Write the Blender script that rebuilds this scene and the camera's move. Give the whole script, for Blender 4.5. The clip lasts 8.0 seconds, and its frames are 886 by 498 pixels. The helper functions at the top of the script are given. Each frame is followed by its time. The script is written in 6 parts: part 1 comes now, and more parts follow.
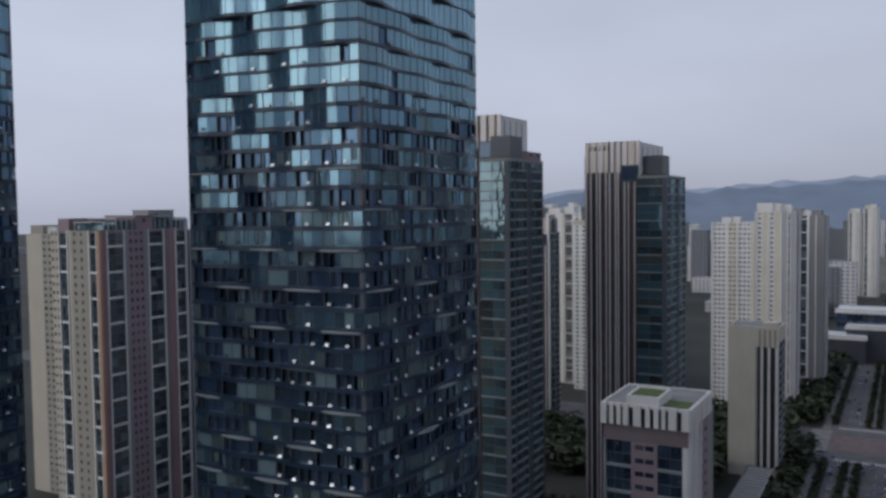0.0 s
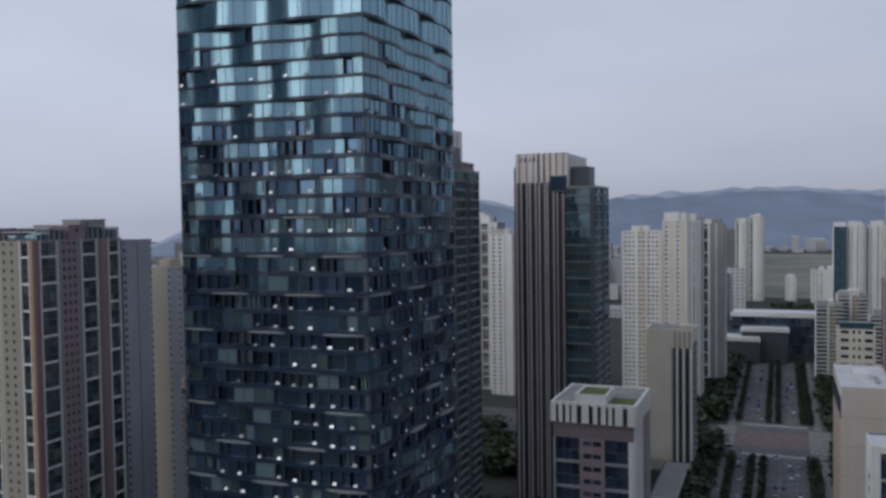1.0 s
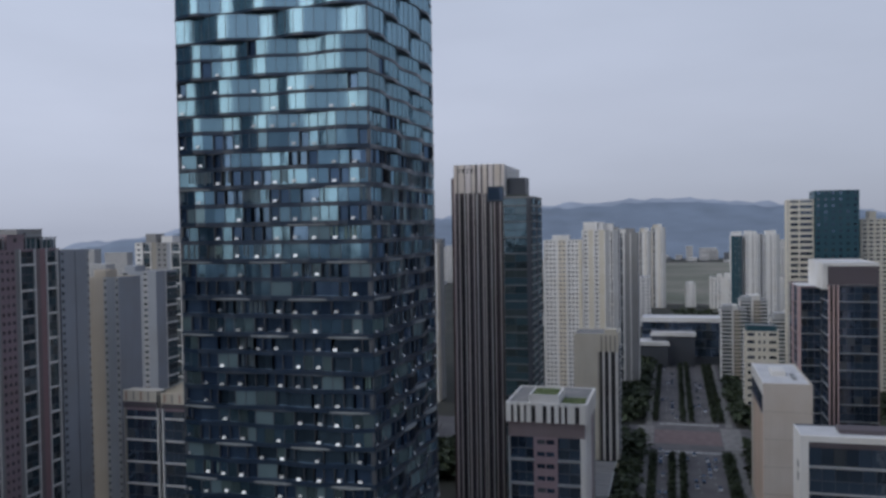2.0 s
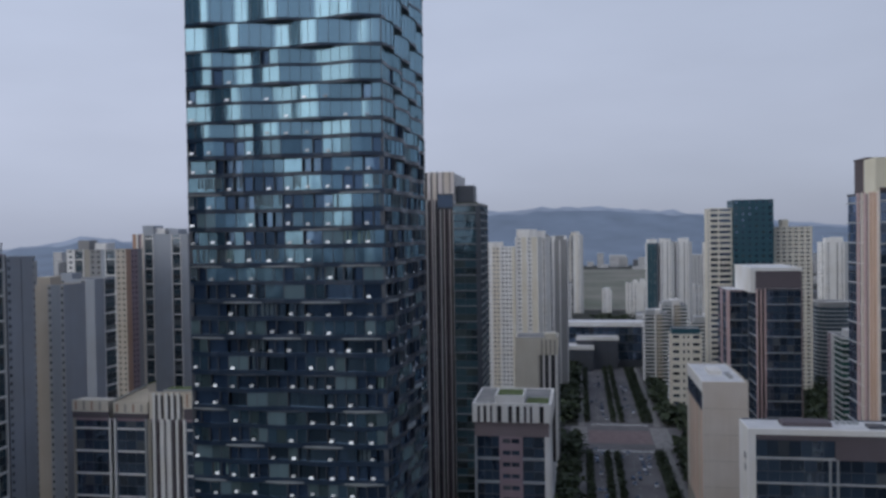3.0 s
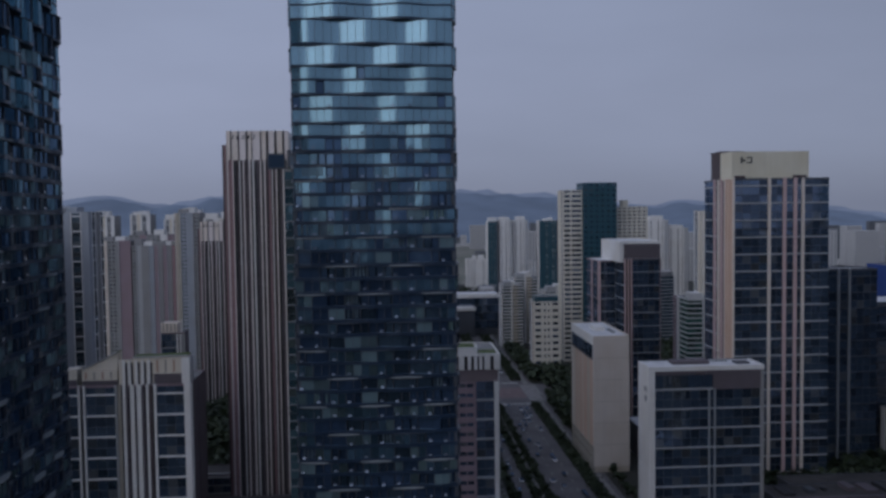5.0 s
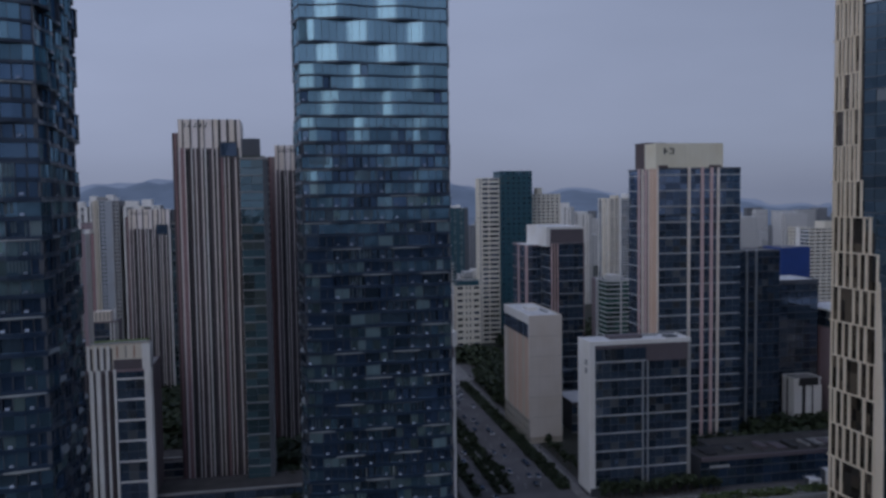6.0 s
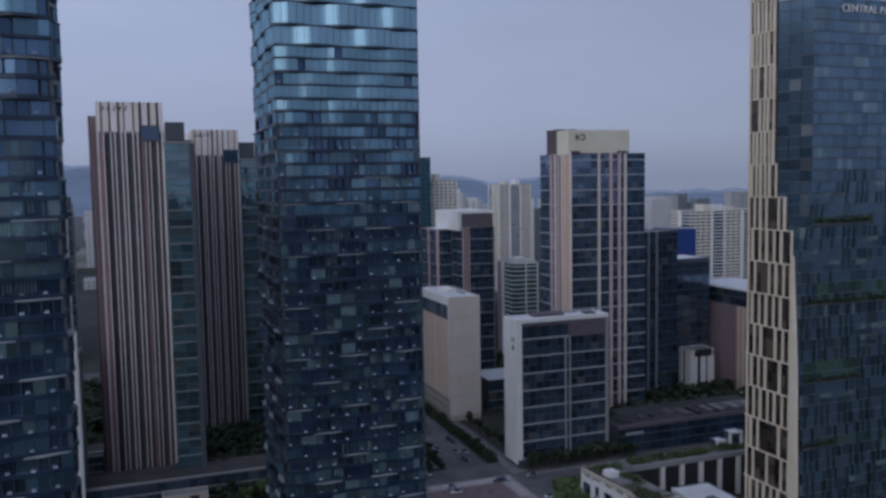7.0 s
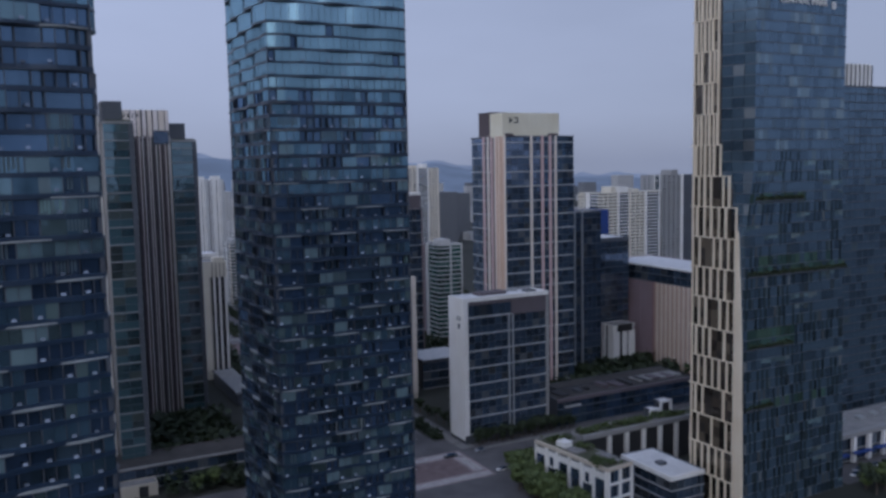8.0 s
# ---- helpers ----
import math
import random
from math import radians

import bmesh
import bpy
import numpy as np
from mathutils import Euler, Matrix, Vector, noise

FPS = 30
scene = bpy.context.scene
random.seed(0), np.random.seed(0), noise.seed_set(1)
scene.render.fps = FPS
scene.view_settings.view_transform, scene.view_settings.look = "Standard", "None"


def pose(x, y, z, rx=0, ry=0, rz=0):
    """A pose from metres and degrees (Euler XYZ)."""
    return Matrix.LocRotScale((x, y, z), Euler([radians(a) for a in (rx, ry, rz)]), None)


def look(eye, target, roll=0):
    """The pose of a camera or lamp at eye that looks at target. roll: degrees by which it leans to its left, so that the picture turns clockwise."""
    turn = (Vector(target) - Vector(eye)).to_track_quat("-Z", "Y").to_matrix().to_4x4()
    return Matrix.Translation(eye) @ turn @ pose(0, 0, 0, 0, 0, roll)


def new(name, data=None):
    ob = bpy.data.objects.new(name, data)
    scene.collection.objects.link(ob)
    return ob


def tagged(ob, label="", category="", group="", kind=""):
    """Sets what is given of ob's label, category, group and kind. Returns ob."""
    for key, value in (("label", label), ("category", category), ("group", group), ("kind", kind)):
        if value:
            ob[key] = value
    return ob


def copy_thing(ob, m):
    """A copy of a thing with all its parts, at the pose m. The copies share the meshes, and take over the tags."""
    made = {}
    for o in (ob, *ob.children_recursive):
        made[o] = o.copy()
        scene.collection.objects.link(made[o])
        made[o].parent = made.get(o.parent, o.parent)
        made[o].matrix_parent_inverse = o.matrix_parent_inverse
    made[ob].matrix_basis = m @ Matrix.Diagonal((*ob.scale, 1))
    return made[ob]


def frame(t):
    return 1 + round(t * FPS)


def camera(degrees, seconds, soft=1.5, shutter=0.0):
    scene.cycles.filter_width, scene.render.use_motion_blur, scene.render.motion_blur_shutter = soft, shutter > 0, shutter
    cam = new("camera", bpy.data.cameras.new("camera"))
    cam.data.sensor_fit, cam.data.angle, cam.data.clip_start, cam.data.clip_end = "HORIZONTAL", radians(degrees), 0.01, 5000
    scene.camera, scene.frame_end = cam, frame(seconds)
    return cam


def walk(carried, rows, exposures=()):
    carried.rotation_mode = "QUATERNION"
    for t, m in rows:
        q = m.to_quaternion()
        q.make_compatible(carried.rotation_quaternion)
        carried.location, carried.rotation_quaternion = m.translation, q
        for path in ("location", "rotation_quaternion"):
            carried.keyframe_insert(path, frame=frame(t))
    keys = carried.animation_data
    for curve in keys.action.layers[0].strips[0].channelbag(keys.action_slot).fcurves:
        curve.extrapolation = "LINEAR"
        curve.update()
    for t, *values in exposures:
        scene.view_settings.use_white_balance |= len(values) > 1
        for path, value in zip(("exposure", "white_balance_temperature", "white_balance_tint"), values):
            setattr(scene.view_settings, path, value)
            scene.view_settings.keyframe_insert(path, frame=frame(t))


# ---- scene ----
LENS = 55.4
cam = camera(LENS, 8.0, soft=3.0)
PATH = [
    (0.0, (-0.76, 0.79, 124.57), (-97.39, 175.63, 114.88), -0.7),
    (0.5, (-6.77, -5.60, 124.43), (-92.15, 175.05, 115.79), -0.7),
    (1.0, (-12.41, -11.97, 124.23), (-86.70, 173.57, 116.67), -0.8),
    (1.5, (-18.22, -18.33, 124.06), (-81.64, 171.24, 117.67), -0.8),
    (2.0, (-24.82, -24.25, 123.84), (-77.21, 168.70, 118.52), -0.9),
    (2.2, (-27.71, -26.41, 123.81), (-75.32, 167.77, 118.81), -0.7),
    (3.3, (-44.46, -37.63, 123.54), (-71.34, 160.53, 119.84), -1.0),
    (3.5, (-48.09, -41.08, 123.54), (-71.38, 157.52, 119.65), -1.0),
    (3.7, (-52.44, -46.08, 123.56), (-71.06, 153.00, 119.13), -0.9),
    (4.0, (-59.73, -54.97, 123.59), (-70.73, 144.66, 118.24), -1.0),
    (4.2, (-64.82, -60.59, 123.64), (-70.71, 139.23, 117.51), -1.0),
    (5.3, (-93.97, -86.71, 124.50), (-74.95, 112.11, 113.90), -0.8),
    (5.5, (-99.19, -89.97, 124.55), (-75.29, 108.28, 113.24), -0.9),
    (6.0, (-111.98, -94.84, 124.43), (-74.53, 101.21, 111.76), -0.8),
    (6.5, (-124.73, -96.69, 123.88), (-72.13, 95.76, 109.87), -0.9),
    (7.0, (-137.44, -95.53, 123.13), (-70.73, 92.35, 107.23), -1.0),
    (7.5, (-150.04, -92.26, 122.40), (-70.51, 90.37, 104.51), -1.0),
    (8.0, (-162.45, -88.42, 121.99), (-71.12, 88.40, 102.13), -1.1),
]
walk(cam, [(t, look(eye, target, roll)) for t, eye, target, roll in PATH],
     exposures=[(0.0, 0.15, 6300, 5), (2.2, 0.15, 6180, 5), (3.5, -0.03, 6020, 6), (4.2, -0.38, 5930, 7), (5.3, -0.6, 5600, 10), (6.0, -0.48, 5570, 10), (6.8, -0.23, 5540, 10), (8.0, 0.01, 5500, 10)])

# ---- sky and sun: an overcast evening ----
SUN_AZ, SUN_EL = radians(235), radians(26)          # from the south-west, through thin cloud
world = bpy.data.worlds.new("overcast_evening")
scene.world = world
world.use_nodes = True
wn, wl = world.node_tree.nodes, world.node_tree.links
wn.clear()
sky = wn.new("ShaderNodeTexSky")
sky.sky_type, sky.sun_disc, sky.sun_elevation, sky.sun_rotation = "NISHITA", False, SUN_EL, SUN_AZ
coord = wn.new("ShaderNodeTexCoord")
sep = wn.new("ShaderNodeSeparateXYZ")
wl.new(coord.outputs["Generated"], sep.inputs[0])
ramp = wn.new("ShaderNodeValToRGB")
ramp.color_ramp.elements[0].position, ramp.color_ramp.elements[0].color = 0.0, (0.34, 0.35, 0.435, 1)
ramp.color_ramp.elements[1].position, ramp.color_ramp.elements[1].color = 1.0, (0.25, 0.285, 0.41, 1)
for at_, tone_ in ((0.055, (0.42, 0.43, 0.53, 1)), (0.12, (0.46, 0.47, 0.575, 1)), (0.32, (0.46, 0.485, 0.60, 1))):
    ramp.color_ramp.elements.new(at_).color = tone_
wl.new(sep.outputs["Z"], ramp.inputs[0])
cloud = wn.new("ShaderNodeTexNoise")
cloud.inputs["Scale"].default_value, cloud.inputs["Detail"].default_value = 2.2, 5
squash = wn.new("ShaderNodeMapping")
squash.inputs["Scale"].default_value = (1, 1, 3.5)
wl.new(coord.outputs["Generated"], squash.inputs[0])
wl.new(squash.outputs[0], cloud.inputs["Vector"])
level = wn.new("ShaderNodeMapRange")
level.inputs["From Min"].default_value, level.inputs["From Max"].default_value = 0.3, 0.7
level.inputs["To Min"].default_value, level.inputs["To Max"].default_value = 0.93, 1.07
wl.new(cloud.outputs["Fac"], level.inputs["Value"])
west = wn.new("ShaderNodeMath")                     # the evening sky is a little brighter to the west
west.operation = "MULTIPLY_ADD"
west.inputs[1].default_value, west.inputs[2].default_value = -0.24, 1.0
wl.new(sep.outputs["X"], west.inputs[0])
glow = wn.new("ShaderNodeMath")
glow.operation = "MULTIPLY"
wl.new(level.outputs[0], glow.inputs[0])
wl.new(west.outputs[0], glow.inputs[1])
tone = wn.new("ShaderNodeVectorMath")
tone.operation = "SCALE"
wl.new(ramp.outputs[0], tone.inputs[0])
wl.new(glow.outputs[0], tone.inputs["Scale"])
bg_sky, bg_cloud, both, wout = (wn.new(k) for k in ("ShaderNodeBackground", "ShaderNodeBackground", "ShaderNodeMixShader", "ShaderNodeOutputWorld"))
bg_sky.inputs["Strength"].default_value = 0.06
bg_cloud.inputs["Strength"].default_value = 1.0
both.inputs[0].default_value = 0.92
wl.new(sky.outputs[0], bg_sky.inputs[0])
wl.new(tone.outputs[0], bg_cloud.inputs[0])
wl.new(bg_sky.outputs[0], both.inputs[1])
wl.new(bg_cloud.outputs[0], both.inputs[2])
wl.new(both.outputs[0], wout.inputs[0])

sun = new("sun", bpy.data.lights.new("sun", "SUN"))
sun.data.energy, sun.data.angle, sun.data.color = 1.3, radians(80), (1.0, 0.92, 0.85)
sun.matrix_world = look((math.sin(SUN_AZ) * 900, math.cos(SUN_AZ) * 900, 900 * math.tan(SUN_EL)), (0, 0, 0))


# ---- materials ----
def nodes_of(name):
    m = bpy.data.materials.new(name)
    m.use_nodes = True
    n, l = m.node_tree.nodes, m.node_tree.links
    return m, n, l, n["Principled BSDF"]


def mixed(n, l, kind, fac, a, b):
    mx = n.new("ShaderNodeMix")
    mx.data_type, mx.blend_type = "RGBA", kind
    for socket, value in ((mx.inputs[0], fac), (mx.inputs[6], a), (mx.inputs[7], b)):
        if isinstance(value, bpy.types.NodeSocket):
            l.new(value, socket)
        elif isinstance(value, (int, float)):
            socket.default_value = value
        else:
            socket.default_value = (*value, 1)
    return mx.outputs[2]


def grain(n, l, scale, stretch=(1, 1, 1), detail=5, low=0.35, high=0.65):
    c, mp, t, r = (n.new(k) for k in ("ShaderNodeTexCoord", "ShaderNodeMapping", "ShaderNodeTexNoise", "ShaderNodeMapRange"))
    mp.inputs["Scale"].default_value = stretch
    t.inputs["Scale"].default_value, t.inputs["Detail"].default_value = scale, detail
    r.inputs["From Min"].default_value, r.inputs["From Max"].default_value = low, high
    l.new(c.outputs["Object"], mp.inputs[0])
    l.new(mp.outputs[0], t.inputs["Vector"])
    l.new(t.outputs["Fac"], r.inputs["Value"])
    return r.outputs[0]


def wall_paint(name, rgb, rough=0.75, streak=0.22, metal=0.0):
    """Painted or clad wall: broad patches, rain streaks down the face, fine grain."""
    m, n, l, p = nodes_of(name)
    dark = [c * 0.72 for c in rgb]
    warm = [rgb[0] * 0.92, rgb[1] * 0.9, rgb[2] * 0.86]
    c = mixed(n, l, "MIX", grain(n, l, 0.08), rgb, warm)
    k = n.new("ShaderNodeMath")
    k.operation = "MULTIPLY"
    k.inputs[1].default_value = streak
    l.new(grain(n, l, 0.9, (1, 1, 0.06), 6, 0.42, 0.75), k.inputs[0])
    c = mixed(n, l, "MIX", k.outputs[0], c, dark)
    l.new(c, p.inputs["Base Color"])
    p.inputs["Roughness"].default_value, p.inputs["Metallic"].default_value = rough, metal
    b = n.new("ShaderNodeBump")
    b.inputs["Strength"].default_value, b.inputs["Distance"].default_value = 0.25, 0.05
    l.new(grain(n, l, 2.5), b.inputs["Height"])
    l.new(b.outputs[0], p.inputs["Normal"])
    return m


def glass(name, tint, mirror, island, inside=(0.012, 0.016, 0.022), curtain=(0.16, 0.17, 0.17), share=0.25, wobble=0.06, rough=0.04, spread=(0.0, 1.0, 0.62)):
    """Coated facade glass: a mirror film over a diffuse colour painted dark for the unlit room, here and there with a
    blind behind it.
    """
    m = bpy.data.materials.new(name)
    m.use_nodes = True
    n, l = m.node_tree.nodes, m.node_tree.links
    n.clear()
    if island:
        rnd = n.new("ShaderNodeNewGeometry").outputs["Random Per Island"]
    else:
        rnd = n.new("ShaderNodeObjectInfo").outputs["Random"]
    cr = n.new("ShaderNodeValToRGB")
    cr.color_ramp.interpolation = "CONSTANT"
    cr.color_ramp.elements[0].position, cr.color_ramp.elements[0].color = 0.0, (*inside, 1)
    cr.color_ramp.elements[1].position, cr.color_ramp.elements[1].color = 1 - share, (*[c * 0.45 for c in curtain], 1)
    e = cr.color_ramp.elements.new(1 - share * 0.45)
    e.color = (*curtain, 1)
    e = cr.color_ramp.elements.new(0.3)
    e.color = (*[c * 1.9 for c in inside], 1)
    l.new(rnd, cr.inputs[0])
    d, g, mx, o = (n.new(k) for k in ("ShaderNodeBsdfDiffuse", "ShaderNodeBsdfGlossy", "ShaderNodeMixShader", "ShaderNodeOutputMaterial"))
    l.new(cr.outputs[0], d.inputs["Color"])
    g.inputs["Color"].default_value, g.inputs["Roughness"].default_value = (*tint, 1), rough
    f, a = n.new("ShaderNodeFresnel"), n.new("ShaderNodeMapRange")
    f.inputs["IOR"].default_value = 1.5
    a.inputs["From Min"].default_value, a.inputs["From Max"].default_value = 0.04, 1.0
    a.inputs["To Min"].default_value, a.inputs["To Max"].default_value = mirror, 1.0
    l.new(f.outputs[0], a.inputs["Value"])
    # the film differs a little from pane to pane
    wn_ = n.new("ShaderNodeTexWhiteNoise")
    wn_.noise_dimensions = "1D"
    l.new(rnd, wn_.inputs["W"])
    sc = n.new("ShaderNodeMapRange")
    sc.inputs["From Min"].default_value, sc.inputs["From Max"].default_value = spread[0], spread[1]
    sc.inputs["To Min"].default_value, sc.inputs["To Max"].default_value = spread[2], 1.0
    l.new(wn_.outputs["Value"], sc.inputs["Value"])
    mul = n.new("ShaderNodeMath")
    mul.operation = "MULTIPLY"
    l.new(a.outputs[0], mul.inputs[0])
    l.new(sc.outputs[0], mul.inputs[1])
    b = n.new("ShaderNodeBump")
    b.inputs["Strength"].default_value, b.inputs["Distance"].default_value = wobble, 1.0
    l.new(grain(n, l, 0.22, (1, 1, 0.5), 2, 0.2, 0.8), b.inputs["Height"])
    l.new(b.outputs[0], g.inputs["Normal"])
    l.new(mul.outputs[0], mx.inputs[0])
    l.new(d.outputs[0], mx.inputs[1])
    l.new(g.outputs[0], mx.inputs[2])
    l.new(mx.outputs[0], o.inputs[0])
    return m


def ground_mat(name, a, b, scale, rough=0.9, fine=3.0):
    m, n, l, p = nodes_of(name)
    c = mixed(n, l, "MIX", grain(n, l, scale), a, b)
    c = mixed(n, l, "MULTIPLY", 0.5, c, mixed(n, l, "MIX", grain(n, l, fine), (0.7, 0.7, 0.7), (1, 1, 1)))
    l.new(c, p.inputs["Base Color"])
    p.inputs["Roughness"].default_value = rough
    bmp = n.new("ShaderNodeBump")
    bmp.inputs["Strength"].default_value, bmp.inputs["Distance"].default_value = 0.4, 0.1
    l.new(grain(n, l, fine), bmp.inputs["Height"])
    l.new(bmp.outputs[0], p.inputs["Normal"])
    return m


def leaf_mat(name, a, b):
    m, n, l, p = nodes_of(name)
    rnd = n.new("ShaderNodeNewGeometry").outputs["Random Per Island"]
    l.new(mixed(n, l, "MIX", rnd, a, b), p.inputs["Base Color"])
    p.inputs["Roughness"].default_value = 0.7
    return m


def city_mat(name, wall, pane, w=3.2, h=3.0):
    """Far blocks, kilometres away: rows of windows in the material."""
    m, n, l, p = nodes_of(name)
    c = n.new("ShaderNodeTexCoord")
    sx = n.new("ShaderNodeSeparateXYZ")
    l.new(c.outputs["Object"], sx.inputs[0])
    add = n.new("ShaderNodeMath")
    add.operation = "ADD"
    l.new(sx.outputs["X"], add.inputs[0])
    l.new(sx.outputs["Y"], add.inputs[1])
    fac = None
    for out, size, cut in ((add.outputs[0], w, 0.55), (sx.outputs["Z"], h, 0.45)):
        q = n.new("ShaderNodeMath")
        q.operation = "PINGPONG"
        q.inputs[1].default_value = size / 2
        l.new(out, q.inputs[0])
        s = n.new("ShaderNodeMath")
        s.operation = "LESS_THAN"
        s.inputs[1].default_value = size / 2 * cut
        l.new(q.outputs[0], s.inputs[0])
        if fac is None:
            fac = s.outputs[0]
        else:
            k = n.new("ShaderNodeMath")
            k.operation = "MULTIPLY"
            l.new(fac, k.inputs[0])
            l.new(s.outputs[0], k.inputs[1])
            fac = k.outputs[0]
    rnd = n.new("ShaderNodeNewGeometry").outputs["Random Per Island"]
    base = mixed(n, l, "MIX", rnd, wall, [v * 0.62 for v in wall])
    l.new(mixed(n, l, "MIX", fac, base, pane), p.inputs["Base Color"])
    p.inputs["Roughness"].default_value = 0.7
    return m


WHITE = wall_paint("white_cladding", (0.79, 0.78, 0.765))
PLUM = wall_paint("plum_panels", (0.12, 0.103, 0.118))
PALE = wall_paint("pale_crown_panels", (0.76, 0.685, 0.615))
FIN = wall_paint("pale_grey_fins", (0.82, 0.755, 0.73))
GAP = wall_paint("umber_panels", (0.068, 0.054, 0.06))
ROSEWHITE = wall_paint("rose_white_fins", (0.62, 0.46, 0.455))
CREAM = wall_paint("cream_render", (0.52, 0.48, 0.40))
LIGHTCREAM = wall_paint("light_cream_render", (0.68, 0.64, 0.545))
BAYGREY = wall_paint("bay_grey_panels", (0.088, 0.098, 0.118))
PEACH = wall_paint("peach_cladding_and_warm_light", (0.60, 0.445, 0.35))
SHELL = wall_paint("shell_render", (0.66, 0.60, 0.54))
IVORY = wall_paint("ivory_stone", (0.70, 0.645, 0.55))
LATTICE = wall_paint("ivory_lattice_stone", (0.76, 0.665, 0.515))
BEIGE = wall_paint("beige_panels", (0.55, 0.49, 0.41))
SAND = wall_paint("sand_render", (0.36, 0.335, 0.29))
PINK = wall_paint("pink_grey_render", (0.30, 0.228, 0.258))
ROSE = wall_paint("rose_cladding", (0.32, 0.205, 0.222))
BROWN = wall_paint("brown_panels", (0.095, 0.074, 0.078))
PURPLE = wall_paint("mauve_panels", (0.22, 0.18, 0.19))
GREY = wall_paint("grey_concrete", (0.29, 0.29, 0.295))
BLUEGREY = wall_paint("blue_grey_render", (0.35, 0.378, 0.425))
DARK = wall_paint("dark_metal_and_slot_shade", (0.035, 0.037, 0.042), 0.5)
SLATE = wall_paint("slate_metal", (0.10, 0.11, 0.13), 0.45, metal=0.3)
ALU = wall_paint("weathered_aluminium", (0.42, 0.44, 0.46), 0.4, metal=0.4)
SILVER = wall_paint("silver_grey_panels", (0.44, 0.45, 0.465))
ORANGE = wall_paint("orange_render", (0.45, 0.29, 0.21))
BLUE = wall_paint("blue_sheeting", (0.02, 0.055, 0.24), 0.55)
TEAL = wall_paint("teal_cladding", (0.024, 0.077, 0.104), 0.35)
BAND = wall_paint("pale_band_metal", (0.40, 0.415, 0.43), 0.5)
CROWN = wall_paint("cream_crown_panels", (0.72, 0.68, 0.545))
ROOF = ground_mat("roof_membrane", (0.22, 0.22, 0.22), (0.32, 0.31, 0.30), 0.15)
DARK_ROOF = ground_mat("dark_roof", (0.045, 0.043, 0.043), (0.08, 0.074, 0.072), 0.12)
PALE_ROOF = ground_mat("pale_roof", (0.62, 0.62, 0.63), (0.74, 0.74, 0.75), 0.2)
GRASS_ROOF = ground_mat("roof_grass", (0.07, 0.11, 0.025), (0.12, 0.15, 0.045), 0.4)
GARDEN_ROOF = ground_mat("roof_garden_soil", (0.055, 0.06, 0.035), (0.10, 0.105, 0.06), 0.5)
EARTH = ground_mat("city_ground", (0.02, 0.024, 0.018), (0.045, 0.045, 0.036), 0.012, fine=0.4)
FIELD = ground_mat("fields", (0.13, 0.14, 0.10), (0.24, 0.23, 0.19), 0.006, fine=0.05)
ASPHALT = ground_mat("asphalt", (0.10, 0.096, 0.10), (0.15, 0.143, 0.148), 0.08)
BRICKWAY = ground_mat("red_paving", (0.15, 0.11, 0.112), (0.21, 0.155, 0.155), 0.3)
PINKWAY = ground_mat("pink_paving", (0.25, 0.205, 0.208), (0.36, 0.29, 0.29), 0.22)
PATH_STONE = ground_mat("path_stone", (0.19, 0.185, 0.18), (0.27, 0.26, 0.255), 0.25)
PAINT = ground_mat("road_paint", (0.5, 0.5, 0.48), (0.62, 0.62, 0.6), 0.6)
LEAF = leaf_mat("leaves", (0.016, 0.026, 0.013), (0.04, 0.058, 0.023))
LEAF_FRESH = leaf_mat("fresh_leaves", (0.048, 0.072, 0.02), (0.115, 0.15, 0.045))
LEAF_ROOF = leaf_mat("garden_leaves", (0.03, 0.052, 0.016), (0.085, 0.11, 0.032))
BARK = wall_paint("bark", (0.09, 0.07, 0.055), 0.9)
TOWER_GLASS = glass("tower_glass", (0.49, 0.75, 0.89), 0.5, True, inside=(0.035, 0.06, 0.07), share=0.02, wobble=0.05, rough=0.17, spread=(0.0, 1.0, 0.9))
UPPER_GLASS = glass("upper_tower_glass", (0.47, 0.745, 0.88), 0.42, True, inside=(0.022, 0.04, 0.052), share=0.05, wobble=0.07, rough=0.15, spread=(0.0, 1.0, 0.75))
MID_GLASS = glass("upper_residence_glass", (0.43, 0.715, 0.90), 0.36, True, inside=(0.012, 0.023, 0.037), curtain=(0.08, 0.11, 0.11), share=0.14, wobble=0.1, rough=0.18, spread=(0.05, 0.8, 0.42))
LEDGE = wall_paint("grey_ledge_metal", (0.062, 0.078, 0.1), 0.4)
LOUVRE = wall_paint("pale_blinds", (0.15, 0.235, 0.225), 0.5)
GREYBLIND = wall_paint("grey_blinds", (0.08, 0.117, 0.138), 0.5)
SPANDREL = wall_paint("dark_blue_spandrel", (0.019, 0.037, 0.07), 0.3)
SILL = wall_paint("pale_sill_metal", (0.36, 0.385, 0.39), 0.45)
LOW = dict(inside=(0.02, 0.035, 0.05), curtain=(0.09, 0.125, 0.125), share=0.34, wobble=0.16, rough=0.14, spread=(0.1, 0.95, 0.4))
VOID_GLASS = glass("dark_room_glass", (0.41, 0.64, 0.94), 0.22, True, inside=(0.014, 0.023, 0.042), curtain=(0.03, 0.045, 0.06), share=0.25, rough=0.14, spread=(0.1, 0.9, 0.5))
LIT_GLASS = glass("curtained_glass", (0.5, 0.76, 0.88), 0.2, True, inside=(0.075, 0.105, 0.115), curtain=(0.14, 0.17, 0.172), share=0.4, rough=0.14, spread=(0.1, 0.9, 0.5))
LOW_GLASS = glass("residence_glass", (0.44, 0.71, 0.9), 0.3, True, **LOW)
LOW_PANE = glass("residence_pane", (0.44, 0.71, 0.9), 0.3, False, **LOW)
